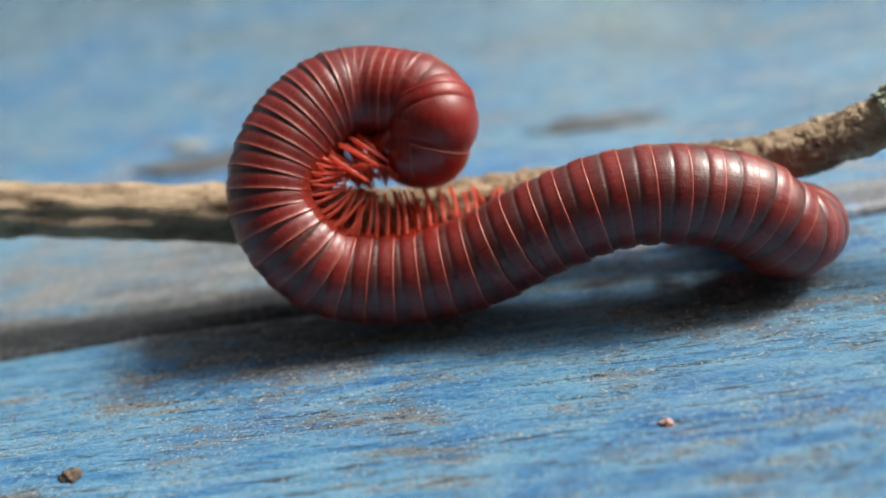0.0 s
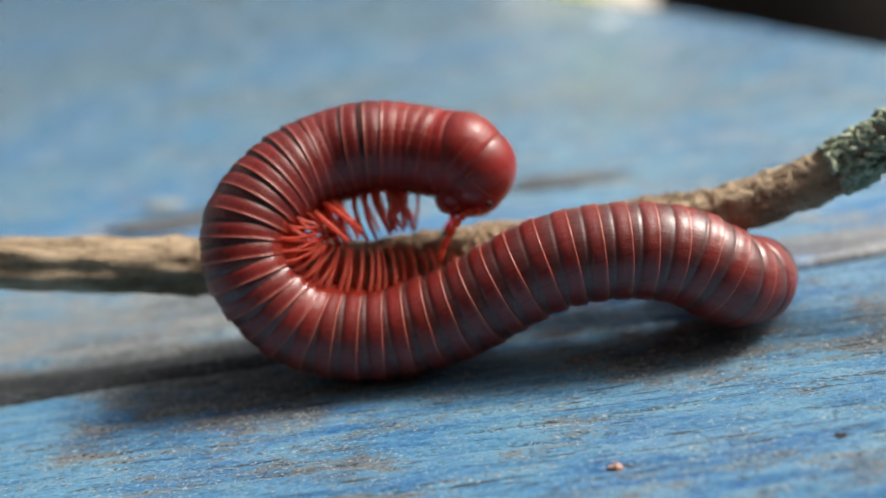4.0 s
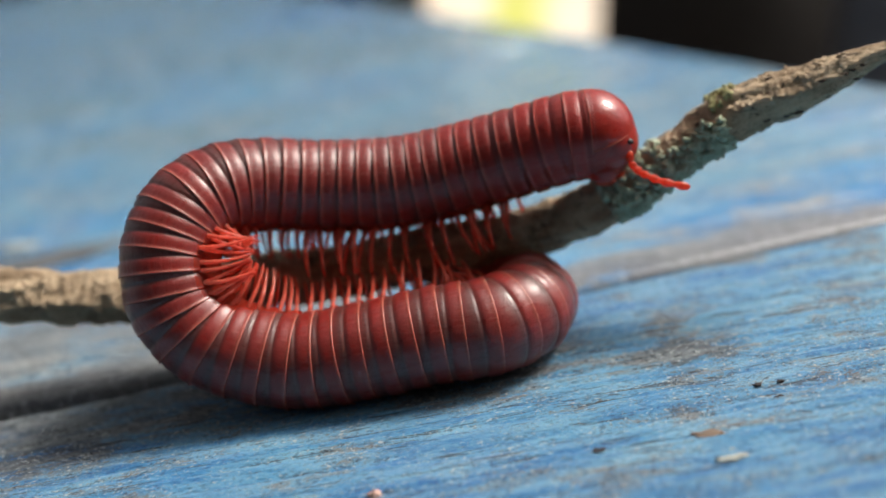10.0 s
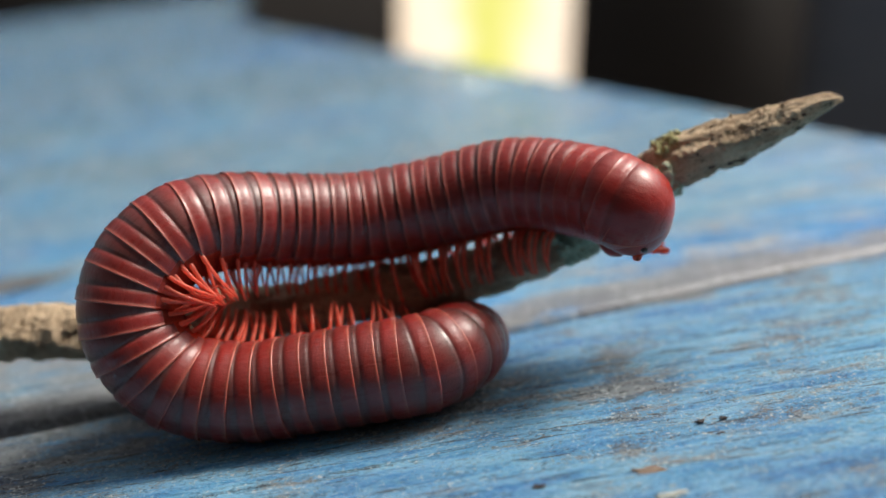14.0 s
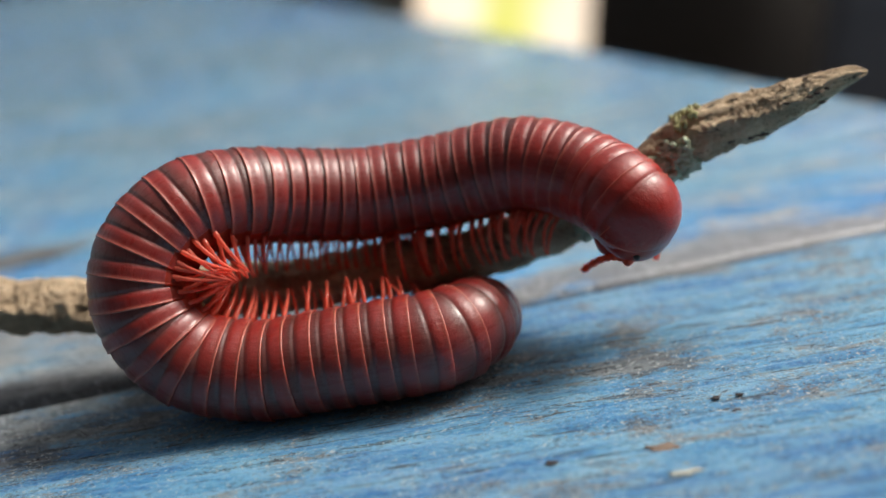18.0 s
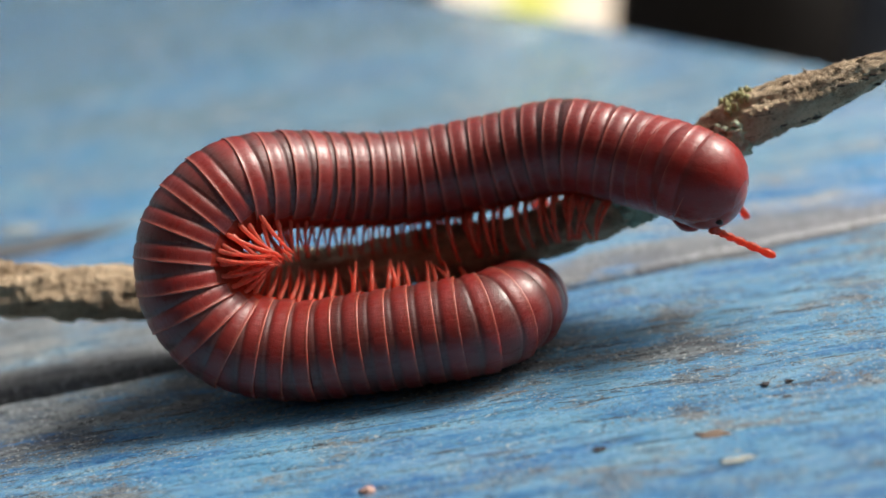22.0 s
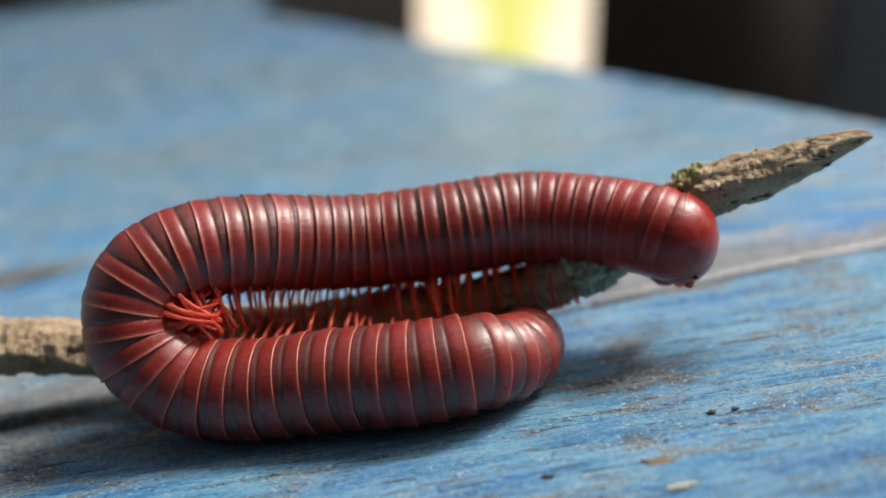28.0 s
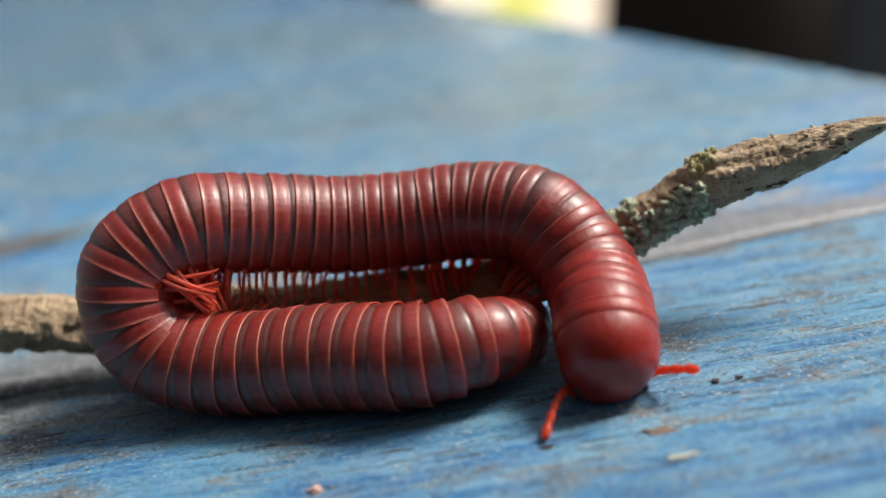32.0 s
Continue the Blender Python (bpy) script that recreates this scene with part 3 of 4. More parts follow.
SPREAD, FANNED, TUCKED = [[leg_mesh(side, kind) for side in (1, -1)] for kind in ("spread", "fanned", "tucked")]
legs = []
rings = []
rng = random.Random(8)
for i in range(RINGS + 1):
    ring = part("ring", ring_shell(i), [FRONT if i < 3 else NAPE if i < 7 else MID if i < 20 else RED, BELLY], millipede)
    ring.rotation_mode = "QUATERNION"
    rings.append(ring)
    if not 4 <= i < RINGS - 6:
        continue
    size = float(np.interp(i, [4, 6, 8, 14, 15, 20, 24, 35, 42], [0.8, 0.95, 1.0, 1.0, 0.75, 0.75, 1.0, 1.0, 0.95]))
    lean = 0.25 if 15 <= i < 36 else 1.0
    for z in (-0.55, 0.0):
        for side, data in enumerate(SPREAD if i < 15 else FANNED if i < 36 else TUCKED):
            leg = new("leg", data)
            leg.parent = ring
            rest = pose(0, -2.2 * MM * (1 - size), z * MM, lean * rng.uniform(-9, 9), lean * rng.uniform(-8, 8), lean * rng.uniform(-4, 4))
            leg.matrix_basis = rest
            leg.scale = (size, size, size)
            legs.append((leg, rest, i, z, side))

# the collar, the first smooth plate, and the head with its parts
r0 = width(-0.5)
dome = [(-0.35, r0 * 0.93, 1), (-0.02, r0 * 0.965, 2), (0.0, r0 * 0.985, 2), (-0.02, r0 * 1.0, 2), (-0.06, r0 * 1.004, 2), (-0.11, r0 * 0.995, 0)]
dome += [(-0.2 - 2.28 * math.sin(a), r0 * 0.99 * math.cos(a) if a < 1.57 else 0.01, 0) for a in np.linspace(0.0, math.pi / 2, 20)]
shell = lathe(dome[::-1], 72)
MARGIN, LEAN = Vector((0, 0.2, -2.4)), Vector((0, -0.97, -0.24)).normalized()
bmesh.ops.bisect_plane(shell, geom=shell.verts[:] + shell.edges[:] + shell.faces[:], plane_co=MARGIN * MM, plane_no=LEAN, clear_outer=True)
edge_loop = [e for e in shell.edges if e.is_boundary and abs((e.verts[0].co / MM - MARGIN).dot(LEAN)) < 0.01]
turned = bmesh.ops.extrude_edge_only(shell, edges=edge_loop)["geom"]
for piece in turned:
    if isinstance(piece, bmesh.types.BMVert):
        piece.co += LEAN * 0.05 * MM + Vector((piece.co.x, piece.co.y, 0)).normalized() * 0.02 * MM
    elif isinstance(piece, bmesh.types.BMFace):
        piece.material_index = 1
collum = part("collar", shell, [SCARLET, RIM, RIM], millipede, "smooth bright red neck plate")
SKULL, GIRTHS = Vector((0, -0.5, -0.8)), Vector((2.08, 2.05, 1.8))


def on_skull(side, y, z):
    """A place on the head's surface at that height and length."""
    return Vector((side * GIRTHS.x * math.sqrt(1 - ((y - SKULL.y) / GIRTHS.y) ** 2 - ((z - SKULL.z) / GIRTHS.z) ** 2), y, z))


skull = blob(SKULL, GIRTHS, 0, 0.0, 5)
for v in skull.verts:
    low = max(0.0, -0.9 - v.co.y / MM)
    v.co.x *= 1.0 - 0.16 * low
    v.co.z += 0.16 * low * MM
head = part("head", skull, SCARLET, millipede, "smooth bright red head")
for side in (1, -1):
    part("eye", blob(on_skull(side, -0.3, -1.95), (0.16, 0.16, 0.2), 3, 0.25, 2), EYE, head, "black eye patch")
    part("socket", blob(on_skull(side, -1.05, -1.9) * 0.98, (0.3, 0.3, 0.24), 4, 0.1, 2), FEELER, head, "pale coral feeler socket")
    part("cheek", blob((side * 1.08, -1.75, -0.55), (0.62, 0.62, 0.8), 5, 0.1, 3), SCARLET, head)
    part("jaw", blob((side * 0.62, -2.38, -0.72), (0.42, 0.3, 0.55), 8, 0.2, 3), LEG, head, "coral jaw plate")
part("lip", blob((0, -2.2, -1.35), (0.8, 0.28, 0.42), 6, 0.15, 3), FEELER, head, "paler coral mouth plate")
FEELER_BASE = on_skull(1, -1.05, -1.9)
antennae = []
for side in (1, -1):
    stations = np.linspace(0, 7, 57)
    points = [(0.10 * side * math.sin(k * 0.35), 0.062 * k * k - 0.06 * k, -0.30 * k) for k in stations]
    radii = [0.175 * (0.66 + 0.40 * abs(math.sin(math.pi * k))) * (1.0 + 0.02 * k) for k in stations]
    radii[-1] = 0.06
    feeler = part("antenna", tube(points, radii, 10), FEELER, head, "beaded coral feeler")
    feeler.location = Vector((side * FEELER_BASE.x, FEELER_BASE.y, FEELER_BASE.z)) * MM
    antennae.append((feeler, side))


# ---- movement ----
POSES = {}


def bend(t, *rows):
    """The body's centre line at t seconds: rows of ring number and place in mm, from the head to the tail."""
    POSES[t] = np.array(rows)


def frames_of(t, rows, wanted):
    """A pose for each wanted ring number: z runs towards the tail, y out of the back."""
    keys, places = rows[:, 0], rows[:, 1:]
    fine = np.arange(-2.0, 51.01, 0.05)
    line = hermite(keys, places, fine)
    body = line[40:]
    step = np.linalg.norm(np.diff(body, axis=0), axis=1)
    even = np.concatenate([np.repeat(step[:1], 200), step, np.repeat(step[-1:], 200)])
    for _ in range(3):
        total = np.cumsum(np.concatenate([np.zeros(1), even]))
        wide = total[101:] - total[:-101]
        even = np.concatenate([np.repeat(wide[:1], 50), wide, np.repeat(wide[-1:], 50)]) / 101
    even = even[200:-200] * step.sum() / even[200:-200].sum()
    have, want = np.concatenate([[0], np.cumsum(step)]), np.concatenate([[0], np.cumsum(even)])
    line[40:] = np.stack([np.interp(want, have, body[:, c]) for c in range(3)], 1)
    run = np.gradient(line, axis=0)
    for _ in range(75):
        run[1:-1] = (run[:-2] + 2 * run[1:-1] + run[2:]) / 4
    run /= np.linalg.norm(run, axis=1)[:, None]
    viewer = np.array((0.0, -0.93, 0.36))
    belly = np.cross(viewer, run)
    size = np.linalg.norm(belly, axis=1)
    steady = np.clip((size - 0.15) / 0.3, 0.02, 1)[:, None]
    belly = belly / np.maximum(size, 1e-6)[:, None] * steady
    for _ in range(250):
        belly[1:-1] = (belly[:-2] + 2 * belly[1:-1] + belly[2:]) / 4
    rear = float(np.interp(t, [0, 3, 6, 7, 8, 9, 10, 24, 26, 29, 32], [110, 110, 95, 75, 55, 42, 42, 42, 48, 62, 70]))
    fore = float(np.interp(t, [0, 9, 10, 11, 13, 26, 28.5, 30, 31, 32], [8, 8, 20, 34, 62, 62, 62, 62, 68, 80]))
    grip = float(np.interp(t, [9, 13, 26, 29, 30, 32], [8, 12, 12, 20, 40, 55]))
    tilt = np.interp(fine, [-2, 0, 2, 5, 9, 18, 22, 29, 34, 42, 51], [fore, fore, fore * 0.9, fore * 0.32, grip * 0.8, 4, 2, 2, rear * 0.65, rear, 100])
    turn = float(np.interp(t, [0, 6, 10, 20, 32], [19, 21, 26, 28, 30]))
    tilt = tilt - 20 * np.exp(-(((fine - turn) / 4.5) ** 2))
    away = -viewer - run * (run @ -viewer)[:, None]
    belly /= np.linalg.norm(belly, axis=1)[:, None]
    belly = belly * np.cos(np.radians(tilt))[:, None] + away * np.sin(np.radians(tilt))[:, None]
    out = []
    for i in wanted:
        n = int(round((i + 2.0) / 0.05))
        axis = Vector(run[n].tolist())
        up = -Vector(belly[n].tolist())
        up = (up - axis * up.dot(axis)).normalized()
        right = up.cross(axis)
        m = Matrix((right, up, axis)).transposed().to_4x4()
        m.translation = Vector(line[n].tolist()) * MM
        out.append(m)
    return out


# how far the head is tucked in, in degrees, while it uncurls
NODS = (0, -5, -18, -18, -18, -8, 0, 0)
# the feelers: seconds, degrees by which they point down and back from straight ahead, and outwards
EARLY = [(0, 130, 20), (3, 130, 20), (5, 122, 8), (7, 118, 8), (8.3, 120, 8), (9, 100, 30), (9.5, 95, 15), (10, 92, 15), (10.5, 98, 15), (11, 86, 15), (11.5, 88, 10), (12, 95, 5)]
SWINGS = {
    1: EARLY + [(12.5, 112, -28), (13, 122, -45), (14, 125, -60), (16.5, 130, -55), (17.3, 150, -30), (18, 165, 0), (18.6, 150, -30), (19.2, 125, -60), (20, 120, -60), (20.5, 98, -55), (21, 74, -46), (22, 74, -46), (22.5, 98, -55), (23, 125, -60), (23.5, 98, -54), (24, 76, -46), (25, 82, -48), (25.5, 86, -52), (26, 108, -58), (27.2, 125, -55), (28.2, 150, -25), (29, 165, 0), (30, 155, -10), (31, 150, -10), (31.3, 135, 40), (31.6, 120, 85), (32, 104, 125)],
    -1: EARLY + [(12.5, 112, 10), (13, 125, 15), (23, 125, 15), (29, 125, 10), (29.5, 80, 10), (30, 32, 10), (30.5, 80, 10), (31, 120, 10), (31.3, 128, 55), (31.6, 134, 100), (32, 138, 150)],
}


def motions():
    # bends
    bend(0, (-2, -17.57, 1.20, 5.75), (-1, -16.32, 1.50, 7.17), (0, -15.56, 1.80, 8.94), (4, -15.68, 3.00, 10.57), (8, -17.11, 3.53, 11.06), (10, -18.50, 3.80, 11.23), (13, -20.37, 3.30, 11.21), (17, -22.67, 1.80, 9.78), (20, -23.58, 0.60, 8.02), (22, -23.56, -0.10, 6.70), (24, -22.77, -0.80, 5.13), (26, -21.22, -1.00, 3.53), (28, -18.42, -1.20, 2.83), (31, -14.10, -1.35, 3.19), (34, -10.48, -1.50, 4.69), (37, -6.76, -1.75, 5.84), (40, -3.00, -2.00, 5.73), (42, -0.26, -2.00, 4.73), (44, 1.81, -1.85, 2.97), (45.5, 3.12, -0.63, 2.41), (47, 3.25, 1.16, 2.07), (48.5, 2.12, 2.55, 1.78), (50, 0.65, 3.65, 1.51), (51, -0.32, 4.38, 1.25))
    bend(1.5, (-2, -16.34, 1.20, 5.67), (-1, -15.39, 1.50, 7.04), (0, -15.29, 1.80, 8.86), (3.5, -15.31, 2.85, 10.38), (8, -16.79, 3.53, 10.99), (10, -18.27, 3.80, 11.21), (13, -20.23, 3.30, 11.07), (17, -22.67, 1.80, 9.73), (20, -23.50, 0.60, 8.11), (22, -23.41, -0.10, 6.70), (24, -22.57, -0.80, 5.02), (26, -21.04, -1.00, 3.41), (28, -18.35, -1.20, 2.69), (31, -13.97, -1.35, 3.08), (34, -10.42, -1.50, 4.61), (37, -6.82, -1.75, 5.72), (40, -3.09, -2.00, 5.67), (42, -0.28, -2.00, 4.66), (44, 1.77, -1.85, 2.96), (45.5, 3.08, -0.63, 2.41), (47, 3.20, 1.16, 2.07), (48.5, 2.08, 2.55, 1.78), (50, 0.61, 3.65, 1.51), (51, -0.37, 4.38, 1.25))
    bend(3, (-2, -13.43, 1.80, 5.73), (-1, -12.80, 2.00, 7.33), (0, -12.79, 2.20, 9.18), (3, -13.78, 2.85, 10.21), (6, -15.37, 3.50, 10.89), (9, -17.39, 3.55, 11.24), (12, -19.36, 3.60, 10.81), (15, -21.43, 2.60, 10.30), (18, -22.92, 1.30, 9.07), (20, -23.31, 0.55, 7.96), (22, -23.07, -0.20, 6.31), (24, -22.36, -0.53, 4.46), (26, -20.64, -0.87, 3.04), (28, -18.03, -1.20, 2.33), (30, -15.47, -1.30, 2.42), (32.2, -12.55, -1.41, 3.32), (34, -10.41, -1.50, 4.36), (36, -7.97, -1.60, 5.33), (39, -4.47, -1.75, 5.55), (42, -1.02, -1.90, 4.88), (44.5, 1.76, -1.88, 3.05), (46, 3.12, -0.72, 2.40), (47.5, 3.33, 1.06, 2.01), (49, 2.27, 2.51, 1.70), (50.5, 0.86, 3.67, 1.38), (51, 0.39, 4.06, 1.26))
    bend(3.5, (-2, -11.74, 1.80, 6.53), (-1, -11.32, 2.00, 7.96), (0, -11.65, 2.20, 9.53), (3, -12.86, 2.85, 10.22), (6, -14.52, 3.50, 10.76), (9, -16.55, 3.55, 11.09), (12, -18.52, 3.60, 10.71), (15, -20.75, 2.60, 10.21), (18, -22.48, 1.30, 8.99), (20, -23.08, 0.55, 7.74), (22, -22.92, -0.20, 6.10), (24, -21.97, -0.53, 4.31), (26, -20.39, -0.87, 2.91), (28, -17.91, -1.20, 2.31), (30, -15.36, -1.30, 2.33), (32.2, -12.34, -1.41, 3.18), (34, -10.26, -1.50, 4.23), (36, -7.86, -1.60, 5.21), (39, -4.42, -1.75, 5.45), (42, -0.94, -1.90, 4.77), (44.5, 1.84, -1.88, 2.96), (46, 3.20, -0.72, 2.37), (47.5, 3.41, 1.06, 2.00), (49, 2.35, 2.51, 1.70), (50.5, 0.94, 3.67, 1.38), (51, 0.47, 4.06, 1.26))
    bend(5.5, (-2, -6.95, 2.80, 8.52), (-1, -7.90, 2.90, 9.43), (0, -9.22, 3.00, 9.75), (4, -12.18, 3.27, 10.33), (8, -15.20, 3.53, 10.63), (11, -17.61, 3.30, 10.74), (14, -19.55, 2.67, 10.58), (17, -21.03, 1.57, 9.89), (20, -21.57, 0.30, 8.86), (22, -21.71, -0.25, 7.37), (24, -21.26, -0.80, 5.63), (26, -19.96, -0.87, 4.01), (28, -18.22, -0.93, 2.95), (30, -15.91, -1.00, 2.46), (32.7, -12.13, -1.09, 2.91), (36, -7.69, -1.20, 4.54), (39, -4.09, -1.57, 5.10), (42, -0.79, -1.95, 4.44), (44, 1.32, -2.06, 3.16), (45.5, 2.77, -1.01, 2.48), (47, 3.12, 0.75, 2.09), (48.5, 2.18, 2.27, 1.79), (50, 0.86, 3.54, 1.51), (51, -0.02, 4.38, 1.25))
    bend(6, (-2, -5.01, 2.80, 8.33), (-1, -6.14, 2.90, 9.01), (0, -7.47, 3.00, 9.37), (4, -10.60, 3.27, 9.82), (9, -14.65, 3.60, 10.40), (12, -17.17, 3.15, 10.68), (15, -18.89, 2.33, 10.70), (18, -20.14, 1.15, 9.96), (20, -20.65, 0.30, 8.99), (22, -20.87, -0.25, 7.68), (24, -20.45, -0.80, 5.95), (26, -19.18, -0.87, 4.18), (28, -17.41, -0.93, 3.05), (30, -15.01, -1.00, 2.61), (32.7, -11.39, -1.09, 3.07), (36, -7.12, -1.20, 4.50), (39, -3.67, -1.57, 4.88), (42, -0.57, -1.95, 4.21), (43.75, 1.20, -2.03, 3.12), (45.25, 2.67, -1.00, 2.48), (46.75, 3.03, 0.76, 2.12), (48.25, 2.10, 2.29, 1.83), (49.75, 0.79, 3.57, 1.55), (51.25, -0.52, 4.85, 1.25))
    bend(7, (-2, -1.45, 2.80, 7.89), (-1, -2.61, 2.90, 8.24), (0, -3.77, 3.00, 8.62), (4, -6.91, 3.24, 8.98), (10, -11.75, 3.60, 9.54), (14, -15.10, 3.00, 10.17), (17, -16.99, 2.00, 10.52), (20, -18.22, 0.60, 9.25), (22, -18.87, -0.10, 7.81), (24, -18.75, -0.80, 6.22), (26, -17.86, -0.93, 4.54), (28, -16.08, -1.07, 3.14), (30, -13.64, -1.20, 2.66), (33, -10.20, -1.35, 2.60), (36, -6.69, -1.50, 3.61), (39, -3.26, -1.88, 4.20), (42.75, 0.81, -2.20, 3.16), (44.25, 2.26, -1.15, 2.50), (45.75, 2.60, 0.61, 2.24), (47.25, 1.65, 2.13, 1.98), (48.75, 0.33, 3.39, 1.72), (50.25, -0.99, 4.66, 1.44), (51, -1.87, 5.50, 1.25))
    bend(8, (-2, 0.95, 2.20, 8.33), (-1, -0.19, 2.30, 8.65), (0, -1.35, 2.40, 8.82), (4, -4.62, 2.84, 8.95), (9, -8.70, 3.39, 9.17), (12.5, -11.65, 3.19, 9.74), (15.5, -14.19, 2.50, 10.30), (18, -16.20, 1.60, 10.04), (20, -17.31, 0.80, 9.10), (22, -17.97, 0.00, 7.79), (24, -17.84, -0.80, 6.21), (26, -17.07, -1.00, 4.41), (28, -15.43, -1.20, 3.03), (30, -13.22, -1.40, 2.21), (32.7, -10.47, -1.54, 2.22), (36, -6.48, -1.70, 3.04), (39, -2.96, -2.00, 3.71), (42.75, 0.73, -2.24, 3.03), (44.25, 2.17, -1.17, 2.52), (45.75, 2.49, 0.60, 2.25), (47.25, 1.52, 2.11, 1.98), (48.75, 0.18, 3.35, 1.72), (50.25, -1.16, 4.60, 1.44), (51, -2.05, 5.43, 1.25))
    bend(9, (-2, 4.95, 1.20, 9.38), (-1, 3.81, 1.25, 9.69), (0, 2.56, 1.30, 9.73), (4, -1.16, 2.14, 9.01), (9, -5.55, 3.20, 8.60), (13.5, -9.75, 3.07, 9.31), (17, -12.98, 2.67, 9.87), (19, -14.13, 2.00, 9.79), (21, -15.57, 1.13, 9.20), (23, -16.41, 0.27, 7.97), (25, -16.63, -0.40, 6.48), (27, -16.31, -0.98, 4.83), (29, -15.20, -1.44, 3.24), (31, -13.42, -1.76, 2.06), (33, -11.19, -1.95, 1.66), (36, -7.33, -2.08, 1.93), (39, -3.78, -2.19, 2.84), (43, 0.48, -2.26, 2.51), (44.5, 2.01, -1.31, 2.22), (46, 2.68, 0.37, 2.11), (47.5, 2.23, 2.12, 1.91), (49, 0.91, 3.37, 1.67), (50.5, -0.50, 4.54, 1.37), (51, -0.97, 4.93, 1.25))
    bend(10, (-2, 9.03, 0.60, 9.77), (-1, 7.66, 0.70, 10.22), (0, 6.36, 0.80, 10.30), (3, 3.60, 1.55, 9.88), (7, -0.68, 2.55, 9.09), (11, -4.07, 2.87, 8.90), (15, -8.12, 2.98, 9.44), (17.5, -10.84, 2.60, 10.10), (20, -12.92, 1.73, 10.29), (22, -14.35, 0.80, 9.82), (24, -15.26, -0.10, 8.67), (26, -15.60, -0.79, 7.39), (28.3, -15.35, -1.50, 5.39), (30.3, -13.96, -2.03, 3.68), (32.7, -10.63, -2.53, 2.24), (36, -6.58, -2.98, 2.22), (39, -3.09, -3.18, 2.49), (42, 0.30, -3.08, 2.50), (43.5, 1.76, -2.03, 2.50), (45, 2.33, -0.31, 2.32), (46.5, 1.77, 1.40, 2.09), (48, 0.38, 2.57, 1.85), (49.5, -1.10, 3.65, 1.59), (51, -2.58, 4.73, 1.25))
    bend(11, (-2, 11.72, -0.20, 9.80), (-1, 10.60, -0.10, 10.46), (0, 9.38, 0.00, 10.77), (2.7, 6.98, 1.08, 10.50), (6.3, 3.36, 2.39, 9.47), (10.5, -0.99, 2.87, 8.86), (14, -4.65, 2.95, 8.94), (18, -8.17, 2.15, 9.80), (21, -10.91, 0.88, 10.42), (23, -12.73, -0.15, 10.28), (24.8, -14.04, -1.08, 9.37), (26.6, -14.64, -1.70, 7.86), (28.6, -14.58, -2.29, 5.84), (30.5, -13.54, -2.69, 3.81), (32.4, -11.31, -2.93, 2.66), (35.4, -7.59, -3.10, 2.41), (38.2, -4.15, -3.12, 2.40), (41.75, -0.04, -2.86, 2.49), (43.25, 1.38, -1.74, 2.48), (44.75, 1.87, -0.00, 2.36), (46.25, 1.24, 1.69, 2.13), (47.75, -0.21, 2.79, 1.89), (49.25, -1.73, 3.80, 1.63), (50.75, -3.26, 4.81, 1.31), (51, -3.77, 5.15, 1.25))
    bend(12, (-2, 10.96, -2.20, 7.11), (-1, 10.51, -2.00, 7.78), (0, 9.71, -1.80, 8.42), (3, 7.84, 0.20, 8.96), (7, 4.78, 2.04, 9.16), (11.5, 0.18, 2.76, 8.53), (15, -3.62, 2.95, 8.59), (19, -7.21, 2.25, 9.31), (22, -10.06, 1.07, 10.02), (24, -12.07, 0.07, 9.93), (26, -13.64, -0.83, 8.87), (28, -14.36, -1.65, 7.35), (30, -14.13, -2.32, 5.14), (32, -12.62, -2.83, 3.21), (34, -10.17, -3.18, 2.35), (37, -6.76, -3.48, 2.40), (40, -3.58, -3.56, 2.36), (42.75, -0.68, -3.38, 2.49), (44.25, 0.76, -2.29, 2.50), (45.75, 1.28, -0.56, 2.21), (47.25, 0.68, 1.14, 1.97), (48.75, -0.75, 2.28, 1.72), (50.25, -2.25, 3.31, 1.44), (51, -3.26, 4.00, 1.25))
    bend(13, (-2, 11.34, -2.80, 7.73), (-1, 10.79, -2.50, 8.45), (0, 9.99, -2.20, 8.99), (3, 8.01, -0.50, 9.45), (7, 4.96, 1.50, 9.60), (12, 0.32, 2.80, 8.71), (16, -3.52, 2.96, 8.64), (20, -7.28, 2.25, 9.38), (23, -10.07, 1.07, 10.07), (25, -12.10, 0.09, 10.05), (27, -13.75, -0.81, 9.06), (29, -14.51, -1.55, 7.53), (31, -14.26, -2.10, 5.30), (33, -12.80, -2.47, 3.25), (35, -10.31, -2.72, 2.42), (38, -6.88, -2.98, 2.41), (41, -3.63, -3.09, 2.41), (44, -0.42, -2.97, 2.50), (45.5, 1.04, -1.92, 2.50), (47, 1.59, -0.20, 2.01), (48.5, 1.03, 1.51, 1.76), (50, -0.37, 2.68, 1.50), (51, -1.36, 3.39, 1.25))
    bend(15, (-2, 10.92, -3.20, 6.52), (-1, 10.56, -2.90, 7.33), (0, 9.91, -2.60, 8.13), (3, 8.45, -0.60, 8.80), (7, 5.67, 1.48, 9.25), (12, 1.06, 2.80, 8.64), (16, -3.00, 2.96, 8.43), (20, -6.94, 2.25, 9.09), (23, -9.80, 1.07, 9.84), (25, -11.86, 0.09, 9.88), (27, -13.62, -0.82, 8.75), (29, -14.53, -1.60, 7.12), (31, -14.33, -2.23, 5.09), (33, -12.75, -2.74, 3.20), (35, -10.12, -3.13, 2.30), (38, -6.76, -3.51, 2.33), (41, -3.55, -3.64, 2.43), (44, -0.25, -3.47, 2.50), (45.5, 1.20, -2.39, 2.50), (47, 1.73, -0.67, 2.01), (48.5, 1.14, 1.04, 1.76), (50, -0.28, 2.18, 1.50), (51, -1.28, 2.88, 1.25))
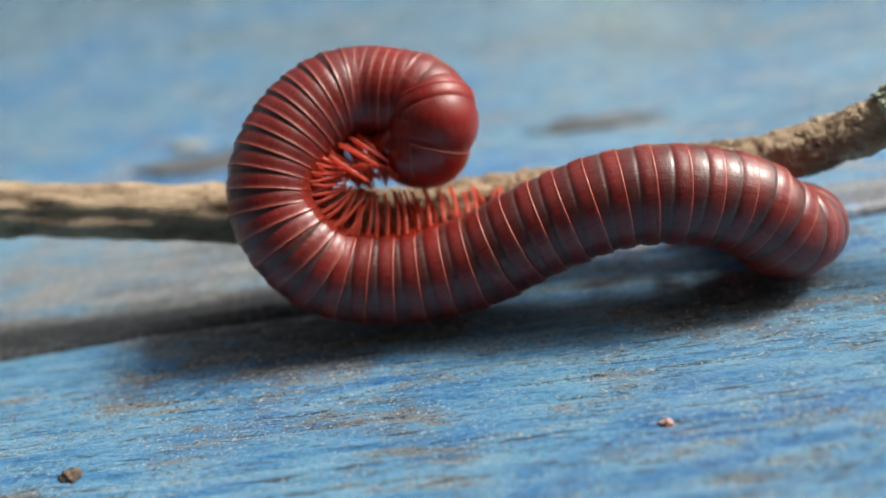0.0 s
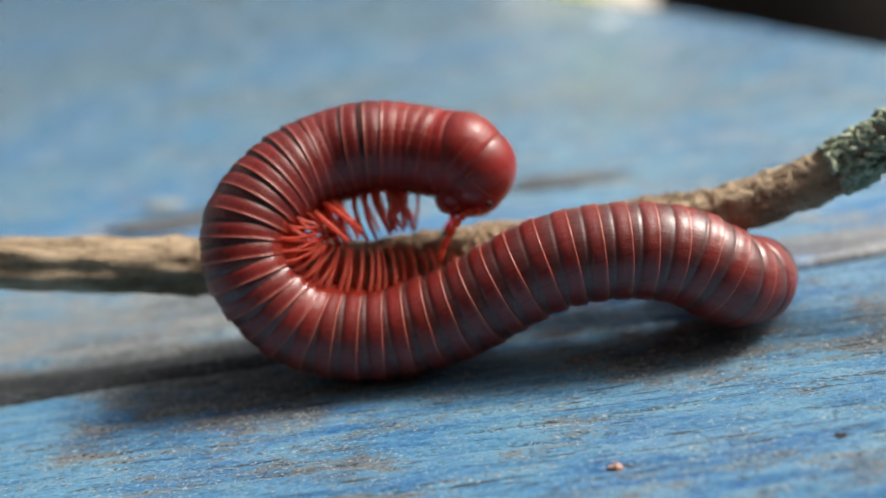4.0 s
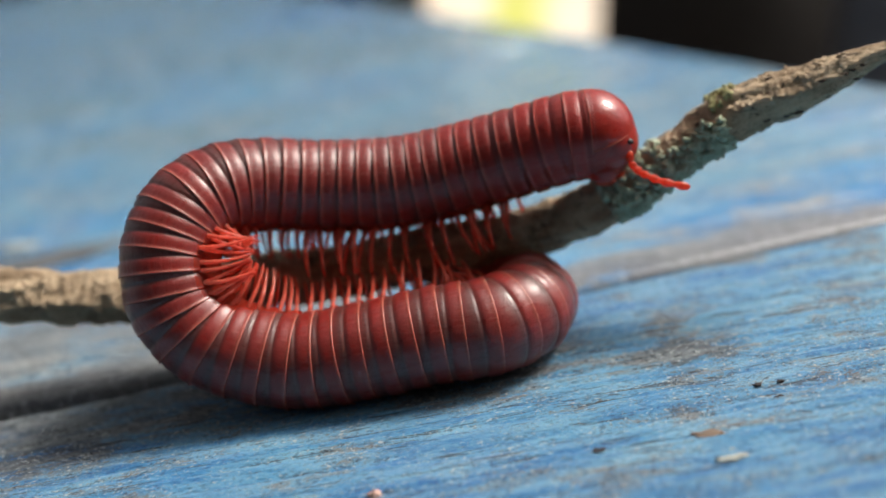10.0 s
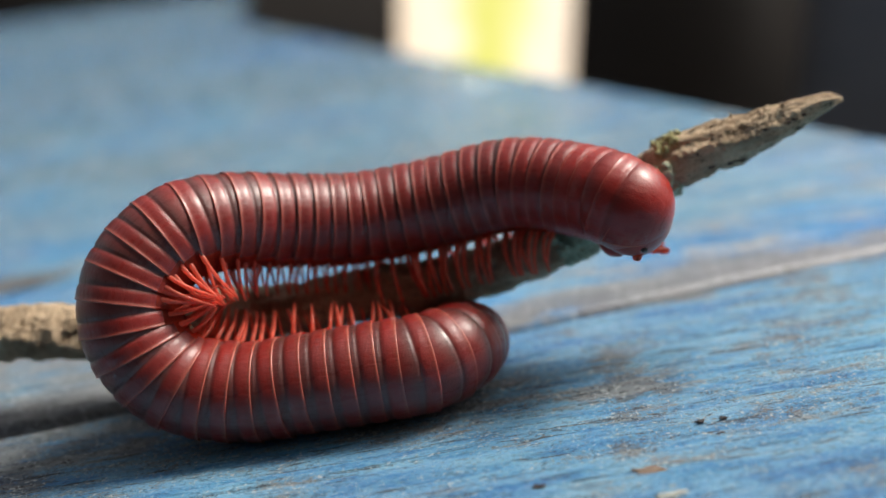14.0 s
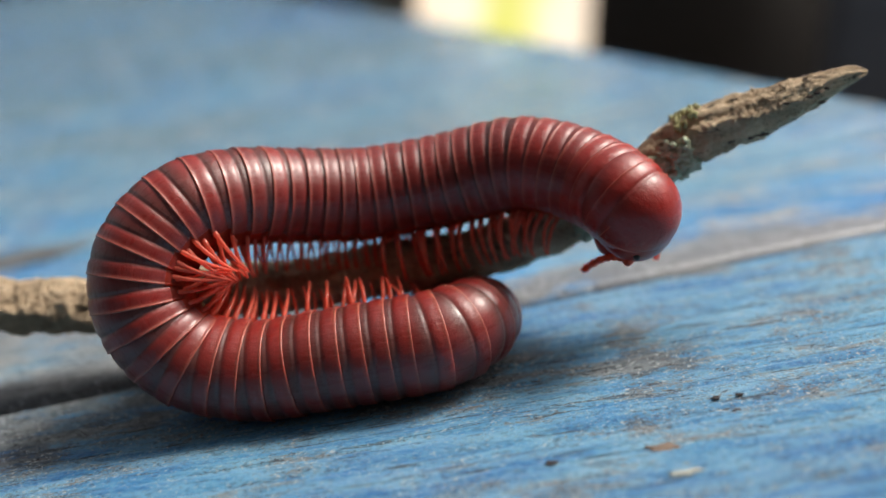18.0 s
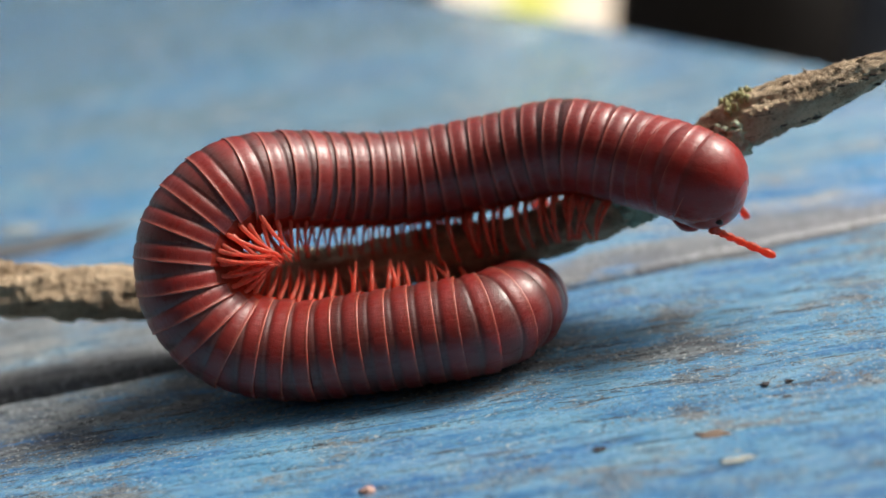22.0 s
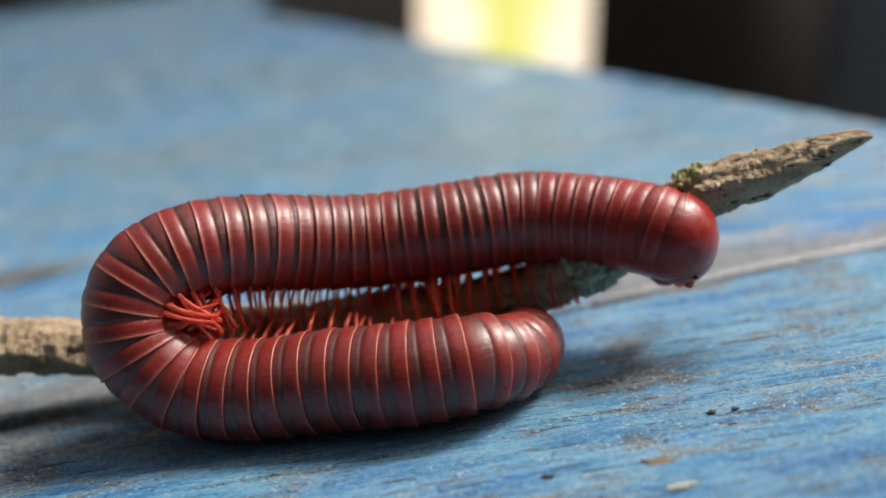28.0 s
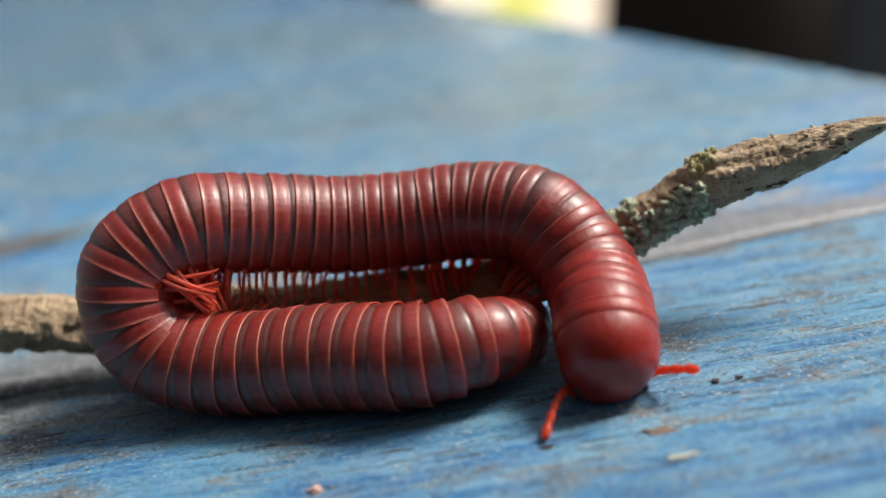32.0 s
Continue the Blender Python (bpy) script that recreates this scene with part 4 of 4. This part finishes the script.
    bend(18, (-2, 10.30, -3.20, 5.59), (-1, 9.94, -2.90, 6.48), (0, 9.39, -2.60, 7.35), (3, 8.00, -0.60, 8.42), (7, 5.12, 1.48, 9.13), (12, 0.56, 2.80, 8.54), (16, -3.41, 2.96, 8.44), (20, -7.02, 2.25, 9.14), (23, -9.83, 1.07, 9.86), (25, -11.94, 0.09, 9.91), (27, -13.68, -0.82, 8.88), (29, -14.60, -1.60, 7.25), (31, -14.42, -2.23, 5.22), (33, -12.87, -2.74, 3.18), (35, -10.24, -3.13, 2.27), (38, -6.87, -3.51, 2.32), (41, -3.65, -3.64, 2.42), (44, -0.35, -3.47, 2.50), (45.5, 1.10, -2.39, 2.50), (47, 1.63, -0.67, 2.01), (48.5, 1.04, 1.04, 1.76), (50, -0.38, 2.18, 1.50), (51, -1.38, 2.88, 1.25))
    bend(21, (-2, 11.08, -2.80, 6.20), (-1, 10.70, -2.50, 6.83), (0, 10.14, -2.20, 7.38), (3, 8.60, -0.50, 8.04), (7, 5.34, 1.50, 9.06), (12, 0.82, 2.80, 8.57), (16, -3.10, 2.96, 8.41), (20, -6.72, 2.25, 9.05), (23, -9.67, 1.07, 9.88), (25, -11.78, 0.09, 9.99), (27, -13.55, -0.81, 8.91), (29, -14.35, -1.57, 7.26), (31, -14.18, -2.15, 5.22), (33, -12.76, -2.60, 3.28), (35, -10.12, -2.95, 2.37), (38, -6.64, -3.32, 2.32), (41, -3.58, -3.48, 2.39), (44, -0.33, -3.37, 2.50), (45.5, 1.13, -2.32, 2.50), (47, 1.69, -0.61, 2.01), (48.5, 1.14, 1.11, 1.76), (50, -0.26, 2.28, 1.50), (51, -1.24, 3.00, 1.25))
    bend(23, (-2, 12.10, -2.80, 7.35), (-1, 11.59, -2.50, 7.65), (0, 10.77, -2.20, 8.02), (3, 8.91, -0.50, 8.36), (7, 5.46, 1.50, 8.92), (12, 0.81, 2.80, 8.36), (16, -3.16, 2.96, 8.12), (20, -6.95, 2.25, 8.80), (23, -9.92, 1.07, 9.63), (25, -12.05, 0.09, 9.75), (27, -13.81, -0.82, 8.72), (29, -14.62, -1.59, 7.07), (31, -14.45, -2.21, 5.03), (33, -12.99, -2.72, 3.15), (35, -10.19, -3.13, 2.32), (38, -6.54, -3.54, 2.34), (41, -3.34, -3.71, 2.38), (44, -0.04, -3.57, 2.50), (45.5, 1.41, -2.51, 2.50), (47, 1.96, -0.79, 2.01), (48.5, 1.38, 0.92, 1.76), (50, -0.02, 2.08, 1.50), (51, -1.02, 2.79, 1.25))
    bend(24, (-2, 12.95, -2.20, 7.31), (-1, 12.24, -2.00, 7.65), (0, 11.28, -1.80, 8.04), (3, 9.27, -0.30, 8.24), (7, 5.83, 1.54, 8.59), (12, 1.12, 2.80, 7.95), (16, -3.04, 2.96, 7.68), (20, -6.86, 2.25, 8.32), (23, -9.72, 1.07, 9.09), (25, -12.13, 0.09, 9.25), (27, -14.12, -0.83, 8.40), (29, -14.89, -1.64, 6.80), (31, -14.67, -2.36, 4.80), (33, -13.19, -3.00, 2.91), (35, -10.36, -3.53, 2.24), (38, -6.86, -4.10, 2.34), (41, -3.70, -4.40, 2.36), (44.5, 0.20, -4.40, 2.50), (46, 1.75, -3.47, 2.50), (47.5, 2.56, -1.85, 1.93), (49, 2.36, -0.06, 1.67), (50.5, 1.23, 1.35, 1.38), (51, 0.69, 1.65, 1.25))
    bend(25, (-2, 13.37, -1.80, 7.25), (-1, 12.45, -1.60, 7.63), (0, 11.47, -1.40, 7.82), (3, 9.32, -0.10, 8.02), (7, 5.87, 1.58, 8.20), (12, 1.22, 2.40, 7.59), (16, -2.77, 2.56, 7.40), (20, -6.60, 1.91, 7.95), (23, -9.57, 0.83, 8.86), (25, -12.12, -0.08, 9.04), (27, -14.21, -0.93, 8.14), (29, -14.97, -1.70, 6.61), (31, -14.82, -2.39, 4.61), (33, -13.31, -3.04, 2.86), (35, -10.46, -3.59, 2.25), (38, -6.81, -4.21, 2.37), (41, -3.52, -4.59, 2.42), (44, 0.00, -4.80, 2.50), (45.5, 1.57, -4.38, 2.50), (47, 2.91, -3.16, 2.01), (48.5, 3.43, -1.43, 1.76), (50, 2.99, 0.33, 1.50), (51, 2.21, 1.26, 1.25))
    bend(26, (-2, 14.05, -1.50, 7.58), (-1, 12.99, -1.25, 7.91), (0, 11.80, -1.00, 8.03), (4, 7.75, 0.40, 8.12), (8, 3.89, 2.00, 7.69), (13, -0.75, 2.04, 7.22), (17, -4.64, 2.20, 7.17), (22, -9.47, 0.97, 8.36), (25, -12.55, -0.26, 8.90), (27, -14.19, -1.03, 8.36), (29, -14.95, -1.71, 6.89), (31, -14.92, -2.31, 4.96), (33, -13.57, -2.89, 3.15), (35, -11.02, -3.45, 2.35), (38, -7.08, -4.23, 2.41), (43, -1.60, -5.40, 2.50), (45.25, 1.27, -5.22, 2.50), (46.75, 2.83, -4.30, 2.05), (48.25, 3.74, -2.73, 1.81), (49.75, 3.77, -0.92, 1.54), (51.25, 2.91, 0.68, 1.25))
    bend(28.5, (-2, 12.67, -3.00, 4.05), (-1, 12.21, -2.75, 4.65), (0, 11.54, -2.50, 5.27), (3, 9.70, -0.80, 6.08), (7, 6.17, 1.04, 6.92), (12, 1.24, 1.30, 7.11), (16, -2.81, 1.46, 7.09), (20, -6.56, 0.98, 7.71), (22.5, -8.87, 0.32, 8.31), (25, -11.96, -0.54, 8.57), (27, -13.98, -1.21, 7.95), (29, -14.95, -1.83, 6.56), (31, -14.78, -2.42, 4.67), (33, -13.10, -3.00, 2.88), (35, -10.52, -3.53, 2.28), (39, -5.89, -4.46, 2.41), (43, -1.30, -5.30, 2.50), (45.25, 1.23, -5.20, 2.50), (46.75, 2.84, -4.36, 2.05), (48.25, 3.88, -2.88, 1.81), (49.75, 4.11, -1.08, 1.54), (51.25, 3.49, 0.63, 1.25))
    bend(29, (-2, 11.35, -4.00, 2.91), (-1, 11.02, -3.65, 3.58), (0, 10.48, -3.30, 4.41), (3, 9.08, -1.20, 5.65), (7, 5.88, 0.72, 6.95), (12, 1.11, 1.20, 7.24), (16, -3.00, 1.36, 7.11), (20, -6.72, 0.89, 7.74), (22.5, -9.03, 0.26, 8.27), (25, -11.95, -0.58, 8.60), (27, -14.05, -1.24, 7.99), (29, -15.01, -1.85, 6.66), (31, -14.87, -2.42, 4.71), (33, -13.17, -2.99, 2.89), (35, -10.54, -3.53, 2.31), (39, -5.92, -4.46, 2.38), (43, -1.30, -5.30, 2.50), (45.25, 1.17, -5.20, 2.50), (46.75, 2.78, -4.36, 2.05), (48.25, 3.82, -2.88, 1.81), (49.75, 4.06, -1.08, 1.54), (51.25, 3.43, 0.63, 1.25))
    bend(30, (-2, 6.50, -6.70, 1.60), (-1, 7.00, -6.05, 2.25), (0, 7.40, -5.35, 3.00), (3, 7.68, -1.85, 4.08), (6, 6.28, -0.52, 5.84), (9.5, 3.87, 0.88, 6.85), (13, 0.37, 1.04, 6.69), (17, -3.76, 1.20, 6.75), (20, -6.85, 0.72, 7.44), (22.5, -9.28, 0.13, 7.98), (25, -12.05, -0.67, 8.28), (27, -14.01, -1.29, 7.66), (29, -14.98, -1.90, 6.28), (31, -14.82, -2.52, 4.41), (33, -13.32, -3.16, 2.76), (35, -10.90, -3.74, 2.16), (39, -6.15, -4.70, 2.42), (43, -1.60, -5.50, 2.50), (45, 0.60, -5.47, 2.50), (46.5, 2.24, -4.68, 2.09), (48, 3.33, -3.23, 1.85), (49.5, 3.62, -1.44, 1.59), (51, 3.05, 0.28, 1.25))
    bend(31, (-2, 5.70, -8.31, 1.59), (-1, 6.17, -7.53, 1.95), (0, 6.64, -6.93, 2.63), (3, 7.17, -3.50, 3.57), (6.5, 6.56, -0.63, 5.37), (10, 3.98, 0.70, 6.54), (13.5, 0.44, 0.86, 6.52), (17.5, -3.53, 0.93, 6.65), (20.5, -6.49, 0.48, 7.22), (23, -9.16, -0.13, 7.90), (25.5, -12.05, -0.89, 8.25), (27.5, -14.08, -1.47, 7.63), (29.5, -15.16, -2.01, 6.25), (31.5, -14.89, -2.53, 4.43), (33.5, -13.40, -3.05, 2.80), (35, -11.51, -3.45, 2.35), (39, -7.01, -4.50, 2.47), (43, -2.40, -5.50, 2.50), (44.5, -0.76, -5.67, 2.50), (46, 0.97, -5.10, 2.50), (47.5, 2.23, -3.79, 1.93), (49, 2.75, -2.06, 1.67), (50.5, 2.41, -0.27, 1.38), (51, 2.11, 0.26, 1.25))
    bend(32, (-2, 6.39, -9.10, 0.70), (-1, 6.48, -8.50, 1.30), (0, 6.54, -7.95, 2.20), (3.5, 6.90, -3.80, 3.60), (7, 5.16, -1.10, 5.94), (10, 2.41, 0.40, 6.39), (14, -1.23, 0.88, 6.36), (18, -4.84, 0.85, 6.69), (22, -8.63, 0.13, 7.70), (25.5, -12.25, -0.90, 8.35), (27.5, -14.11, -1.47, 7.61), (29.5, -14.94, -1.99, 6.40), (31.5, -14.86, -2.49, 4.43), (33.5, -13.62, -3.03, 2.92), (35, -11.89, -3.48, 2.37), (40, -6.31, -5.07, 2.40), (45.25, -0.66, -6.60, 2.50), (46.75, 1.12, -6.24, 2.50), (48.25, 2.53, -5.10, 1.81), (49.75, 3.26, -3.43, 1.54), (51.25, 3.13, -1.62, 1.25))
    # end of bends
    times = sorted(POSES)
    numbers = [0.0, 0.0] + [(i + 0.5) * PITCH for i in range(RINGS + 1)]
    poses = {t: frames_of(t, POSES[t], numbers) for t in times}
    for n, ob in enumerate([head, collum] + rings):
        rows = []
        for t in times:
            nod = float(np.interp(t, [0, 3.5, 5.5, 8, 9, 9.5, 10, 11], NODS)) * (1.0, 1.0, 0.5, 0.2, 0.0)[min(n, 4)]
            slide = float(np.interp(t, [3.5, 5.5, 8, 9, 10], [0, 0.8, 0.8, 0.4, 0])) * (1.0, 1.0, 0.8, 0.6, 0.4, 0.2, 0.0)[min(n, 6)]
            rows.append((t, poses[t][n] @ pose(0, 0, -slide * MM, nod, 0, 0)))
        walk(ob, rows)
    for leg, rest, i, z, side in legs:
        phase = i * 0.8 + z * 0.8 + 0.6 * side
        rows = []
        for k in range(41):
            t = 0.8 * k
            stride = float(np.interp(t, [0, 6, 10, 13, 15, 26, 28, 32], [4, 13, 13, 7, 4, 5, 9, 8]))
            stride *= 1.0 if i < 12 else 0.4
            rows.append((t, rest @ pose(0, 0, 0, stride * math.sin(phase + t * 2.1), 0, 1.5 * math.cos(phase + t * 2.1))))
        walk(leg, rows)
    for feeler, side in antennae:
        base = feeler.location.copy()
        rows = []
        for t, swing, spread in SWINGS[side]:
            rows.append((t, Matrix.Translation(base) @ pose(0, 0, 0, 0, 0, side * spread) @ pose(0, 0, 0, -swing - side * 6 * math.sin(1.7 * t), 0, 0)))
        walk(feeler, rows)
    walk(twig, [
        # twig rows
        (0, pose(0.00117, 0.00000, 0.00055, 0, -2.720, 0)),
        (1, pose(0.00117, 0.00000, 0.00055, 0, -2.720, 0)),
        (2, pose(0.00117, 0.00000, 0.00055, 0, -2.720, 0)),
        (3, pose(0.00117, 0.00000, 0.00055, 0, -2.720, 0)),
        (6, pose(0.00087, 0.00000, 0.00022, 0, -1.944, 0)),
        (7, pose(0.00063, 0.00000, 0.00011, 0, -0.995, 0)),
        (8, pose(0.00062, 0.00000, 0.00003, 0, -0.969, 0)),
        (9, pose(0.00054, 0.00000, 0.00007, 0, -0.866, 0)),
        (9.5, pose(0.00055, 0.00000, -0.00007, 0, -1.541, 0)),
        (10, pose(0.00019, 0.00000, 0.00023, 0, -0.207, 0)),
        (10.5, pose(0.00010, 0.00000, 0.00003, 0, -0.881, 0)),
        (11, pose(-0.00011, 0.00000, 0.00013, 0, -0.101, 0)),
        (11.5, pose(-0.00008, 0.00000, 0.00001, 0, -0.619, 0)),
        (12, pose(-0.00009, 0.00000, 0.00001, 0, -0.617, 0)),
        (13, pose(0.00001, 0.00000, -0.00003, 0, -0.113, 0)),
        (15, pose(0.00016, 0.00000, -0.00027, 0, -0.111, 0)),
        (18, pose(0.00015, 0.00000, -0.00027, 0, 0.049, 0)),
        (19, pose(0.00031, 0.00000, -0.00032, 0, -0.005, 0)),
        (20, pose(0.00042, 0.00000, -0.00042, 0, -0.338, 0)),
        (21, pose(0.00029, 0.00000, -0.00026, 0, 0.132, 0)),
        (22, pose(0.00035, 0.00000, -0.00046, 0, -0.135, 0)),
        (23, pose(0.00015, -0.00025, -0.00048, 0, 0.566, 0)),
        (23.5, pose(0.00011, -0.00038, -0.00064, 0, 0.177, 0)),
        (24, pose(-0.00007, -0.00050, -0.00081, 0, 0.690, 0)),
        (24.5, pose(0.00000, -0.00063, -0.00114, 0, 0.875, 0)),
        (25, pose(-0.00010, -0.00075, -0.00119, 0, 1.383, 0)),
        (26, pose(-0.00013, -0.00100, -0.00157, 0, 1.262, 0)),
        (29, pose(-0.00044, -0.00175, -0.00172, 0, 2.165, 0)),
        (30, pose(-0.00047, -0.00200, -0.00187, 0, 2.401, 0)),
        (31, pose(-0.00040, -0.00200, -0.00232, 0, 2.856, 0)),
        (32, pose(-0.00042, -0.00200, -0.00241, 0, 3.158, 0)),
        # end of twig rows
    ])


motions()
